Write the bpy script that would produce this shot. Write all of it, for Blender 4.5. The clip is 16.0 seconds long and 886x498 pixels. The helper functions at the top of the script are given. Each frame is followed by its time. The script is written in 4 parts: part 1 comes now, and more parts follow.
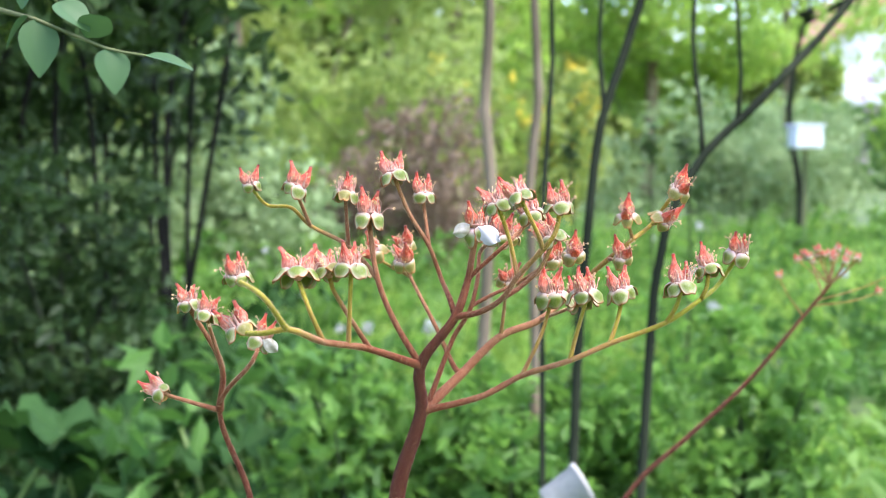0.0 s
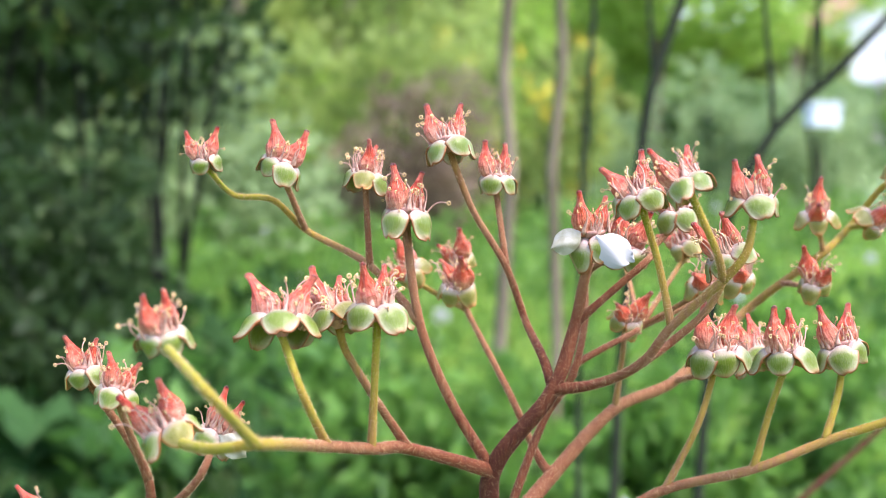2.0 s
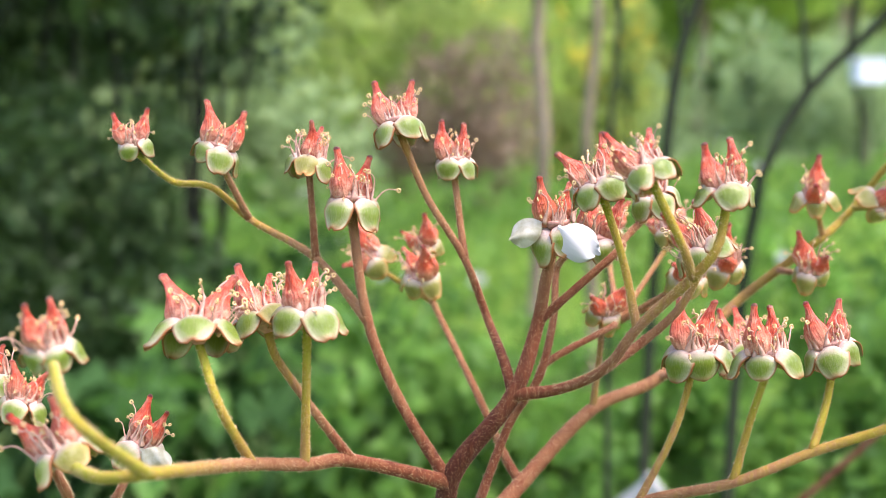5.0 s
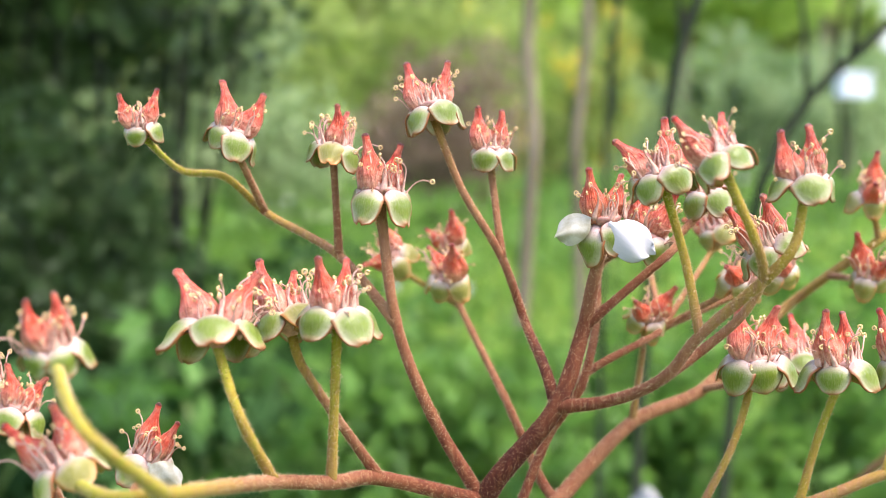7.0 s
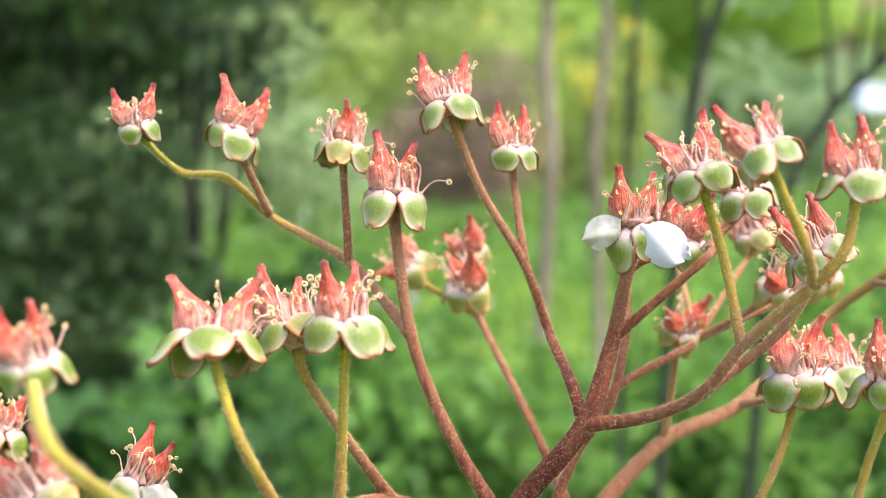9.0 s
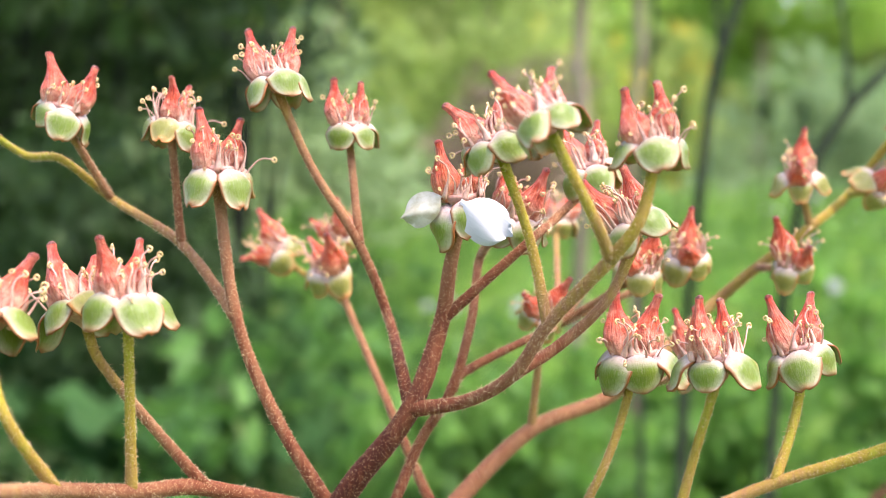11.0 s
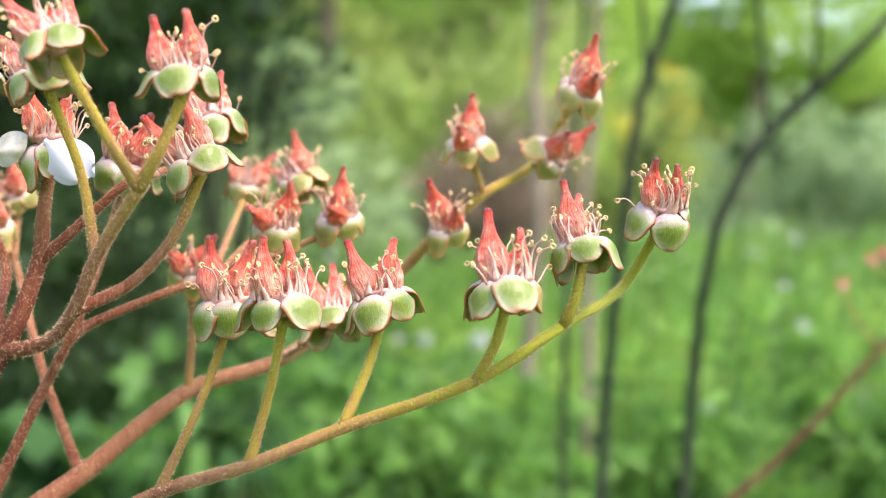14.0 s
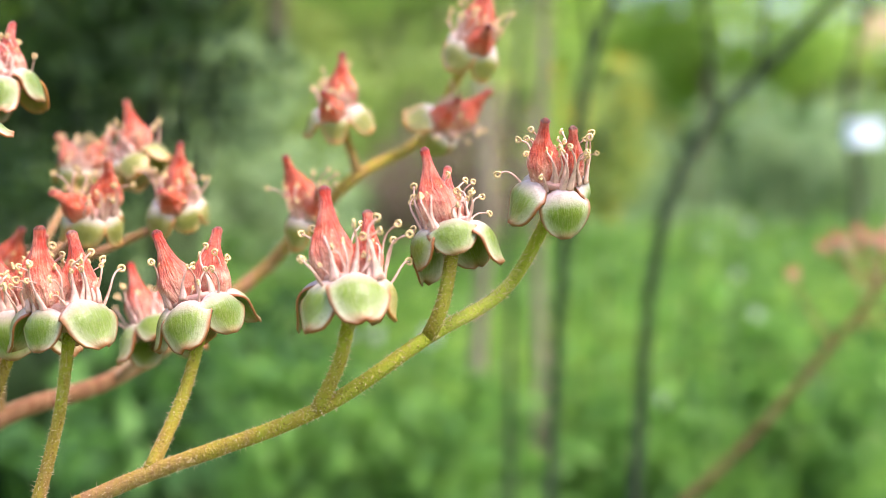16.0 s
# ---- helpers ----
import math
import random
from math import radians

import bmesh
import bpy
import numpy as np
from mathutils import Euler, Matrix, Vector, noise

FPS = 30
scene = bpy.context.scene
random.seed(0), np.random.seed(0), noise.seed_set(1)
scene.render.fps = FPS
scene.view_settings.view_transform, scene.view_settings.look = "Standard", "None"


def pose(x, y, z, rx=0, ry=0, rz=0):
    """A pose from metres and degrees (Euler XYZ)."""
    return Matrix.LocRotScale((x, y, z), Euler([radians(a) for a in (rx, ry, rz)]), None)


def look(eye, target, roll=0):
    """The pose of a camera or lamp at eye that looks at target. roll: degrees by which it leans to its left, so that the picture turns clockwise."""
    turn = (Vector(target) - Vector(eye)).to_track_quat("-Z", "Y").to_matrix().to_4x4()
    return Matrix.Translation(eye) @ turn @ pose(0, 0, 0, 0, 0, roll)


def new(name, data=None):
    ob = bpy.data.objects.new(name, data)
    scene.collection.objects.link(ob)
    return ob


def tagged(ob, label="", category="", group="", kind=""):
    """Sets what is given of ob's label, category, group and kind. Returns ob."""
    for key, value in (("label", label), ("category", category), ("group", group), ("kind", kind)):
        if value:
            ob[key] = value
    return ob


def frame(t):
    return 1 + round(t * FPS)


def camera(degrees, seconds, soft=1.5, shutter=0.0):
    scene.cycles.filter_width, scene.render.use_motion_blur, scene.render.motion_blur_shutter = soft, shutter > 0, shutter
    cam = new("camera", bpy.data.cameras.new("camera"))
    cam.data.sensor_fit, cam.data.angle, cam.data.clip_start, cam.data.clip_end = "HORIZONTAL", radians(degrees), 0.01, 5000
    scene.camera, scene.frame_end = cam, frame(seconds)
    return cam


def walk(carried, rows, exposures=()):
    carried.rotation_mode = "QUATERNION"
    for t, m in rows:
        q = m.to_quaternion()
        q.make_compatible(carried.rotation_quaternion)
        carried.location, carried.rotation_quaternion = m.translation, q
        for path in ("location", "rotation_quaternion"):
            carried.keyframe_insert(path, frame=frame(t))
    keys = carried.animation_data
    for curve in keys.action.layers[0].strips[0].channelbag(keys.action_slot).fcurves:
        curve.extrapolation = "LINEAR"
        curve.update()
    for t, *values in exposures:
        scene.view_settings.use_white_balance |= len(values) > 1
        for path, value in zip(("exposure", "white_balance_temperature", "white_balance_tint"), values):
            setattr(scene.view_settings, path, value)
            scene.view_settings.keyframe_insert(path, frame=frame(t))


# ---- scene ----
# The camera closes in on the flower head and then slides along it.
cam = camera(35, 16.0, soft=0.6)
PATH = [
    (0, (-0.0244, -0.4345, 0.6912), (0.0268, 0.5620, 0.6249), -0.19),
    (0.5, (-0.0198, -0.3265, 0.6917), (0.0136, 0.6696, 0.6106), -0.71),
    (1, (-0.0320, -0.2876, 0.6918), (0.0190, 0.7080, 0.6132), -0.25),
    (1.5, (-0.0283, -0.2660, 0.6905), (0.0163, 0.7297, 0.6087), -0.00),
    (2, (-0.0309, -0.2524, 0.6875), (0.0189, 0.7429, 0.6053), 0.16),
    (2.5, (-0.0282, -0.2467, 0.6821), (0.0158, 0.7487, 0.5967), 0.38),
    (3, (-0.0262, -0.2520, 0.6853), (0.0264, 0.7413, 0.5825), 0.45),
    (3.2, (-0.0257, -0.2533, 0.6914), (0.0267, 0.7392, 0.5810), 0.08),
    (5.3, (-0.0134, -0.2287, 0.6907), (0.0030, 0.7651, 0.5808), -0.35),
    (5.5, (-0.0152, -0.2299, 0.6924), (0.0169, 0.7636, 0.5837), 0.10),
    (6, (-0.0148, -0.2271, 0.6933), (0.0201, 0.7663, 0.5835), 0.25),
    (6.5, (-0.0185, -0.2194, 0.6912), (0.0147, 0.7742, 0.5837), 0.56),
    (7, (-0.0222, -0.2099, 0.6867), (0.0093, 0.7843, 0.5832), 0.33),
    (7.5, (-0.0302, -0.2011, 0.6853), (0.0084, 0.7928, 0.5819), 0.42),
    (8, (-0.0299, -0.1975, 0.6855), (0.0014, 0.7966, 0.5809), 0.32),
    (8.2, (-0.0296, -0.1970, 0.6854), (0.0036, 0.7973, 0.5843), 0.36),
    (10.3, (0.0007, -0.1919, 0.6812), (-0.0177, 0.8039, 0.5909), -0.44),
    (10.5, (0.0035, -0.1921, 0.6830), (-0.0165, 0.8035, 0.5913), -0.42),
    (11, (0.0102, -0.1893, 0.6793), (-0.0129, 0.8066, 0.5919), -0.42),
    (11.5, (0.0174, -0.1903, 0.6759), (-0.0088, 0.8060, 0.5939), -0.58),
    (12, (0.0252, -0.1921, 0.6752), (-0.0063, 0.8041, 0.5943), -0.38),
    (12.5, (0.0359, -0.1906, 0.6738), (-0.0013, 0.8053, 0.5912), -0.22),
    (13, (0.0478, -0.1890, 0.6674), (0.0120, 0.8081, 0.5992), 0.87),
    (13.5, (0.0583, -0.1868, 0.6675), (0.0277, 0.8108, 0.6062), 0.66),
    (14, (0.0633, -0.1877, 0.6670), (0.0436, 0.8103, 0.6075), 0.75),
    (14.5, (0.0684, -0.1760, 0.6637), (0.0608, 0.8227, 0.6133), 0.78),
    (15, (0.0710, -0.1653, 0.6625), (0.0762, 0.8334, 0.6120), 0.37),
    (15.5, (0.0717, -0.1566, 0.6620), (0.0904, 0.8418, 0.6085), 0.67),
    (16, (0.0744, -0.1492, 0.6644), (0.0863, 0.8487, 0.6007), -0.07),
]
walk(cam, [(t, look(eye, target, roll)) for t, eye, target, roll in PATH],
     [(0.0, 2.47, 5950, 21), (1.5, 2.47, 6050, 21), (3.2, 2.45, 6250, 21), (5.5, 2.43, 6480, 21), (6.5, 2.43, 6480, 21), (8.0, 2.57, 6450, 21), (12.0, 2.60, 6450, 21), (14.0, 2.56, 6450, 21), (16.0, 2.53, 6450, 21)])

# Macro focus on the flower head.
focus = new("focus_mark")
focus.location = (0.0, -0.012, 0.66)
cam.data.dof.use_dof = True
cam.data.dof.focus_object = focus
cam.data.dof.aperture_fstop = 23.0

# ---- light ----
SUN_ELEVATION, SUN_TURN = 64, 118      # degrees; the sun stands high to the right, veiled
world = bpy.data.worlds.new("sky")
scene.world = world
world.use_nodes = True
sky = world.node_tree.nodes.new("ShaderNodeTexSky")
sky.sky_type, sky.sun_disc = "NISHITA", False
sky.sun_elevation, sky.sun_rotation = radians(SUN_ELEVATION), radians(SUN_TURN)
sky.dust_density = 2.5
background = world.node_tree.nodes["Background"]
background.inputs["Strength"].default_value = 0.15
world.node_tree.links.new(sky.outputs["Color"], background.inputs["Color"])
sun = new("sun", bpy.data.lights.new("sun", "SUN"))
sun.data.energy, sun.data.angle, sun.data.color = 1.15, radians(30), (1.0, 0.96, 0.9)
far_up = Vector((math.sin(radians(SUN_TURN)) * math.cos(radians(SUN_ELEVATION)),
                 math.cos(radians(SUN_TURN)) * math.cos(radians(SUN_ELEVATION)), math.sin(radians(SUN_ELEVATION))))
sun.matrix_world = look(far_up * 30, (0, 0, 0))


# ---- materials ----
def nodes_of(name):
    m = bpy.data.materials.new(name)
    m.use_nodes = True
    t = m.node_tree
    return m, t, t.nodes["Principled BSDF"]


def node(t, kind, **values):
    n = t.nodes.new(kind)
    for key, value in values.items():
        n.inputs[key.replace("_", " ")].default_value = value
    return n


def ramp(t, source, stops):
    n = t.nodes.new("ShaderNodeValToRGB")
    while len(n.color_ramp.elements) < len(stops):
        n.color_ramp.elements.new(0.5)
    for e, (at, colour) in zip(n.color_ramp.elements, stops):
        e.position, e.color = at, (*colour, 1)
    t.links.new(source, n.inputs["Fac"])
    return n.outputs["Color"]


def mixed(t, factor, a, b, blend="MIX"):
    n = t.nodes.new("ShaderNodeMix")
    n.data_type, n.blend_type = "RGBA", blend
    for socket, value in ((n.inputs["Factor"], factor), (n.inputs["A"], a), (n.inputs["B"], b)):
        if isinstance(value, (int, float)):
            socket.default_value = value
        elif isinstance(value, tuple):
            socket.default_value = (*value, 1)
        else:
            t.links.new(value, socket)
    return n.outputs["Result"]


def grain(t, scale, detail=4, stretch=(1, 1, 1), space="Object", rough=0.6):
    where = t.nodes.new("ShaderNodeTexCoord")
    fit = t.nodes.new("ShaderNodeMapping")
    fit.inputs["Scale"].default_value = stretch
    t.links.new(where.outputs[space], fit.inputs["Vector"])
    n = node(t, "ShaderNodeTexNoise", Scale=scale, Detail=detail, Roughness=rough)
    t.links.new(fit.outputs["Vector"], n.inputs["Vector"])
    return n.outputs["Fac"]


def relief(t, shader, height, strength, distance):
    b = node(t, "ShaderNodeBump", Strength=strength, Distance=distance)
    t.links.new(height, b.inputs["Height"])
    t.links.new(b.outputs["Normal"], shader.inputs["Normal"])


def glow_through(m, t, shader, colour, amount):
    """Thin tissue: part of the light passes through."""
    out = t.nodes["Material Output"]
    clear = t.nodes.new("ShaderNodeBsdfTranslucent")
    if isinstance(colour, tuple):
        clear.inputs["Color"].default_value = (*colour, 1)
    else:
        t.links.new(colour, clear.inputs["Color"])
    both = t.nodes.new("ShaderNodeMixShader")
    both.inputs["Fac"].default_value = amount
    t.links.new(shader.outputs["BSDF"], both.inputs[1])
    t.links.new(clear.outputs["BSDF"], both.inputs[2])
    t.links.new(both.outputs["Shader"], out.inputs["Surface"])
    return m


def foliage(name, dark, light, through_it=0.35, rough=0.5, patch=1.2):
    m, t, s = nodes_of(name)
    leaf = t.nodes.new("ShaderNodeNewGeometry").outputs["Random Per Island"]
    c = ramp(t, leaf, [(0.0, dark), (0.55, tuple((a + b) / 2 for a, b in zip(dark, light))), (1.0, light)])
    c = mixed(t, ramp(t, grain(t, patch, 3), [(0.38, (0, 0, 0)), (0.62, (1, 1, 1))]), mixed(t, 0.3, c, dark), mixed(t, 0.55, c, light))
    t.links.new(c, s.inputs["Base Color"])
    s.inputs["Roughness"].default_value = rough
    s.inputs["Specular IOR Level"].default_value = 0.2
    return glow_through(m, t, s, mixed(t, 0.6, c, (light[0] * 1.15, light[1] * 1.2, light[2] * 1.0)), through_it)


def bark(name, dark, light, scale=30):
    m, t, s = nodes_of(name)
    g = grain(t, scale, 6, (1, 1, 0.25))
    c = mixed(t, ramp(t, grain(t, 4, 3), [(0.4, (0, 0, 0)), (0.6, (1, 1, 1))]), ramp(t, g, [(0.3, dark), (0.7, light)]),
              tuple(v * 0.7 for v in dark))
    t.links.new(c, s.inputs["Base Color"])
    s.inputs["Roughness"].default_value = 0.95
    s.inputs["Specular IOR Level"].default_value = 0.1
    relief(t, s, g, 0.6, 0.004)
    return m


def plain(name, colour, rough=0.6, spread=0.15, scale=20, metal=0.0):
    m, t, s = nodes_of(name)
    g = grain(t, scale, 5)
    c = ramp(t, g, [(0.3, tuple(v * (1 - spread) for v in colour)), (0.7, tuple(min(1, v * (1 + spread)) for v in colour))])
    t.links.new(c, s.inputs["Base Color"])
    s.inputs["Roughness"].default_value, s.inputs["Metallic"].default_value = rough, metal
    relief(t, s, g, 0.2, 0.003)
    return m


def stem_skin():
    """Red-brown at the foot of a branch, yellow-green towards the flowers; fine warts and streaks."""
    m, t, s = nodes_of("stem_skin")
    ripe = t.nodes.new("ShaderNodeAttribute")
    ripe.attribute_name = "ripe"
    streak, wart = grain(t, 900, 5, (1, 1, 0.15)), grain(t, 3800, 4)
    shift = node(t, "ShaderNodeMath")
    shift.operation = "MULTIPLY_ADD"
    t.links.new(streak, shift.inputs[0])
    shift.inputs[1].default_value = 0.6
    shift.inputs[2].default_value = -0.3
    total = node(t, "ShaderNodeMath")
    t.links.new(shift.outputs[0], total.inputs[0])
    t.links.new(ripe.outputs["Fac"], total.inputs[1])
    c = ramp(t, total.outputs[0], [(0.0, (0.265, 0.285, 0.022)), (0.25, (0.285, 0.200, 0.024)), (0.5, (0.265, 0.125, 0.058)),
                                   (0.78, (0.145, 0.042, 0.018)), (1.0, (0.056, 0.012, 0.007))])
    c = mixed(t, ramp(t, wart, [(0.57, (0, 0, 0)), (0.63, (1, 1, 1))]), c, mixed(t, 0.26, c, (0.62, 0.36, 0.17)))
    gland = grain(t, 5200, 3)
    c = mixed(t, ramp(t, gland, [(0.57, (0, 0, 0)), (0.64, (0.75, 0.75, 0.75))]), c, mixed(t, 0.8, c, (0.075, 0.026, 0.010)))
    t.links.new(c, s.inputs["Base Color"])
    s.inputs["Roughness"].default_value = 0.7
    s.inputs["Specular IOR Level"].default_value = 0.1
    s.inputs["Subsurface Weight"].default_value = 0.1
    s.inputs["Subsurface Radius"].default_value = (0.001, 0.0006, 0.0004)
    relief(t, s, wart, 0.9, 0.0004)
    return m


def follicle_skin(name, foot, body, neck, tip):
    m, t, s = nodes_of(name)
    uv = t.nodes.new("ShaderNodeTexCoord")
    part_of = t.nodes.new("ShaderNodeSeparateXYZ")
    t.links.new(uv.outputs["UV"], part_of.inputs["Vector"])
    c = ramp(t, part_of.outputs["Y"], [(0.0, foot), (0.18, foot), (0.38, tuple((a + b) / 2 for a, b in zip(foot, body))), (0.56, body), (0.78, neck), (0.935, neck), (0.965, tip)])
    vein, blotch, sheen, net = grain(t, 9, 5, (3.4, 0.6, 1), "UV"), grain(t, 800, 5), grain(t, 330, 3), grain(t, 2300, 4)
    c = mixed(t, ramp(t, sheen, [(0.48, (0, 0, 0)), (0.64, (0.55, 0.55, 0.55))]), c, (0.71, 0.31, 0.19))
    c = mixed(t, ramp(t, vein, [(0.55, (0, 0, 0)), (0.60, (0.30, 0.30, 0.30))]), c, (0.76, 0.42, 0.30))
    c = mixed(t, ramp(t, blotch, [(0.46, (0, 0, 0)), (0.60, (0.9, 0.9, 0.9))]), c, mixed(t, 0.6, c, (0.34, 0.022, 0.010)))
    c = mixed(t, ramp(t, net, [(0.52, (0, 0, 0)), (0.62, (0.55, 0.55, 0.55))]), c, mixed(t, 0.6, c, (0.30, 0.016, 0.008)))
    c = mixed(t, ramp(t, vein, [(0.36, (0.8, 0.8, 0.8)), (0.47, (0, 0, 0))]), c, mixed(t, 0.65, c, (0.26, 0.018, 0.010)))
    t.links.new(c, s.inputs["Base Color"])
    s.inputs["Roughness"].default_value = 0.3
    s.inputs["Specular IOR Level"].default_value = 0.32
    s.inputs["Subsurface Weight"].default_value = 0.12
    s.inputs["Subsurface Radius"].default_value = (0.0012, 0.0004, 0.0003)
    relief(t, s, mixed(t, 0.4, vein, blotch), 0.9, 0.0014)
    return m


def sepal_skin(name, foot, body, edge_tone, rim):
    """Whitish foot with streaks, a green middle, a paler margin and a thin brown rim."""
    m, t, s = nodes_of(name)
    uv = t.nodes.new("ShaderNodeTexCoord")
    fit = t.nodes.new("ShaderNodeMapping")
    fit.inputs["Location"].default_value = (-0.92, -0.85, 0)
    fit.inputs["Scale"].default_value = (1.65, 1.7, 0)
    t.links.new(uv.outputs["UV"], fit.inputs["Vector"])
    far = t.nodes.new("ShaderNodeVectorMath")
    far.operation = "LENGTH"
    t.links.new(fit.outputs["Vector"], far.inputs[0])
    vein, mottle = grain(t, 38, 5, (0.12, 1.6, 1), "UV"), grain(t, 7, 5, (1, 1, 1), "UV")
    rough_edge = node(t, "ShaderNodeMath")
    rough_edge.operation = "MULTIPLY_ADD"
    t.links.new(mottle, rough_edge.inputs[0])
    rough_edge.inputs[1].default_value = 0.3
    t.links.new(far.outputs["Value"], rough_edge.inputs[2])
    c = ramp(t, rough_edge.outputs[0], [(0.0, tuple(v * 0.85 for v in body)), (0.60, body), (0.86, tuple((a + b) / 2 for a, b in zip(body, edge_tone))), (1.0, edge_tone)])
    xy = t.nodes.new("ShaderNodeSeparateXYZ")
    t.links.new(uv.outputs["UV"], xy.inputs["Vector"])
    c = mixed(t, ramp(t, xy.outputs["X"], [(0.20, (1, 1, 1)), (0.34, (0.6, 0.6, 0.6)), (0.52, (0, 0, 0))]), c, foot)
    c = mixed(t, ramp(t, vein, [(0.50, (0, 0, 0)), (0.60, (0.28, 0.28, 0.28))]), c, mixed(t, 0.4, c, tuple(min(1, v * 1.2 + 0.08) for v in foot)))
    speck = grain(t, 2600, 3)
    c = mixed(t, ramp(t, speck, [(0.54, (0, 0, 0)), (0.66, (0.5, 0.5, 0.5))]), c, mixed(t, 0.5, c, (0.06, 0.05, 0.012)))
    c = mixed(t, ramp(t, xy.outputs["X"], [(0.86, (0, 0, 0)), (0.95, (0.5, 0.5, 0.5)), (1.0, (1, 1, 1))]), c, rim)
    side = ramp(t, xy.outputs["Y"], [(0.0, (1, 1, 1)), (0.05, (0.6, 0.6, 0.6)), (0.09, (0, 0, 0)), (0.91, (0, 0, 0)), (0.95, (0.6, 0.6, 0.6)), (1.0, (1, 1, 1))])
    c = mixed(t, side, c, rim)
    t.links.new(c, s.inputs["Base Color"])
    s.inputs["Roughness"].default_value = 0.36
    s.inputs["Specular IOR Level"].default_value = 0.3
    relief(t, s, mottle, 0.35, 0.0004)
    return glow_through(m, t, s, mixed(t, 0.5, c, (0.45, 0.45, 0.05)), 0.15)


def meadow_ground():
    m, t, s = nodes_of("meadow_ground")
    fine, broad = grain(t, 9, 6), grain(t, 0.6, 4)
    c = ramp(t, fine, [(0.25, (0.022, 0.026, 0.010)), (0.5, (0.045, 0.082, 0.018)), (0.75, (0.12, 0.19, 0.04))])
    c = mixed(t, ramp(t, broad, [(0.4, (0, 0, 0)), (0.62, (0.7, 0.7, 0.7))]), c, (0.11, 0.18, 0.036))
    t.links.new(c, s.inputs["Base Color"])
    s.inputs["Roughness"].default_value = 0.9
    relief(t, s, fine, 0.8, 0.05)
    return m


STEM = stem_skin()
HAIR = plain("hair_tissue", (0.50, 0.34, 0.18), 0.5, 0.1, 300)
RIPE = follicle_skin("ripe_follicle", (0.56, 0.26, 0.165), (0.55, 0.084, 0.031), (0.56, 0.044, 0.017), (0.06, 0.012, 0.010))
DRY = follicle_skin("dry_follicle", (0.52, 0.20, 0.10), (0.54, 0.072, 0.018), (0.52, 0.058, 0.014), (0.16, 0.02, 0.012))
SEPAL = sepal_skin("green_sepal", (0.46, 0.33, 0.29), (0.112, 0.160, 0.010), (0.38, 0.36, 0.21), (0.24, 0.075, 0.020))
PALE = sepal_skin("pale_sepal", (0.50, 0.37, 0.31), (0.18, 0.170, 0.025), (0.34, 0.26, 0.09), (0.38, 0.14, 0.03))
CUP = plain("cup_tissue", (0.36, 0.17, 0.12), 0.5, 0.35, 900)
FILAMENT = plain("filament_tissue", (0.45, 0.255, 0.180), 0.5, 0.3, 900)
ANTHER = plain("anther_tissue", (0.52, 0.35, 0.14), 0.6, 0.2, 900)
PETAL = glow_through(*nodes_of("petal_tissue"), (0.5, 0.5, 0.52), 0.2)
petal_shader = PETAL.node_tree.nodes["Principled BSDF"]
petal_shader.inputs["Base Color"].default_value = (0.37, 0.37, 0.36, 1)
petal_shader.inputs["Roughness"].default_value = 0.4
relief(PETAL.node_tree, petal_shader, grain(PETAL.node_tree, 500, 4, (0.3, 1, 1)), 0.25, 0.0006)

WILTED = glow_through(*nodes_of("wilted_petal_tissue"), (0.45, 0.42, 0.32), 0.35)
wilted_shader = WILTED.node_tree.nodes["Principled BSDF"]
wilted_tone = ramp(WILTED.node_tree, grain(WILTED.node_tree, 420, 4), [(0.35, (0.26, 0.24, 0.14)), (0.6, (0.50, 0.48, 0.38))])
WILTED.node_tree.links.new(wilted_tone, wilted_shader.inputs["Base Color"])
wilted_shader.inputs["Roughness"].default_value = 0.35

# ---- shapes ----
def part(name, data, material, parent, label="", kind=""):
    """Links a bmesh or a mesh as one object under a thing or a part."""
    if isinstance(data, bmesh.types.BMesh):
        me = bpy.data.meshes.new(name)
        data.to_mesh(me)
        data.free()
    else:
        me = data
    if material and not me.materials:
        me.materials.append(material)
    ob = new(name, me)
    ob.parent = parent
    return tagged(ob, label, kind=kind)


def thing(name, label, category, place=(0, 0, 0), group="", kind="", turn=0.0):
    ob = new(name)
    ob.empty_display_size = 0.05
    ob.location, ob.rotation_euler = place, (0, 0, turn)
    return tagged(ob, label, category, group, kind)


def mesh_of(name, verts, faces, smooth=True, uv=None):
    me = bpy.data.meshes.new(name)
    me.from_pydata([tuple(v) for v in verts], [], [tuple(f) for f in faces])
    if smooth:
        me.polygons.foreach_set("use_smooth", [True] * len(me.polygons))
    if uv is not None:
        layer = me.uv_layers.new(name="UVMap")
        layer.data.foreach_set("uv", np.asarray(uv, float)[[l.vertex_index for l in me.loops]].ravel())
    me.update()
    return me


def glide(points, step):
    """A smooth curve through the points, as evenly spaced places."""
    p = [np.asarray(q, float) for q in points]
    p = [2 * p[0] - p[1], *p, 2 * p[-1] - p[-2]]
    out = []
    for a, b, c, d in zip(p, p[1:], p[2:], p[3:]):
        near, long, far = (np.linalg.norm(v) + 1e-9 for v in (b - a, c - b, d - c))
        m, n = (c - a) / (near + long) * long, (d - b) / (long + far) * long
        k = max(2, int(long / step))
        for s in np.arange(k) / k:
            out.append((2 * s**3 - 3 * s * s + 1) * b + (s**3 - 2 * s * s + s) * m + (3 * s * s - 2 * s**3) * c + (s**3 - s * s) * n)
    return np.array([*out, p[-2]])


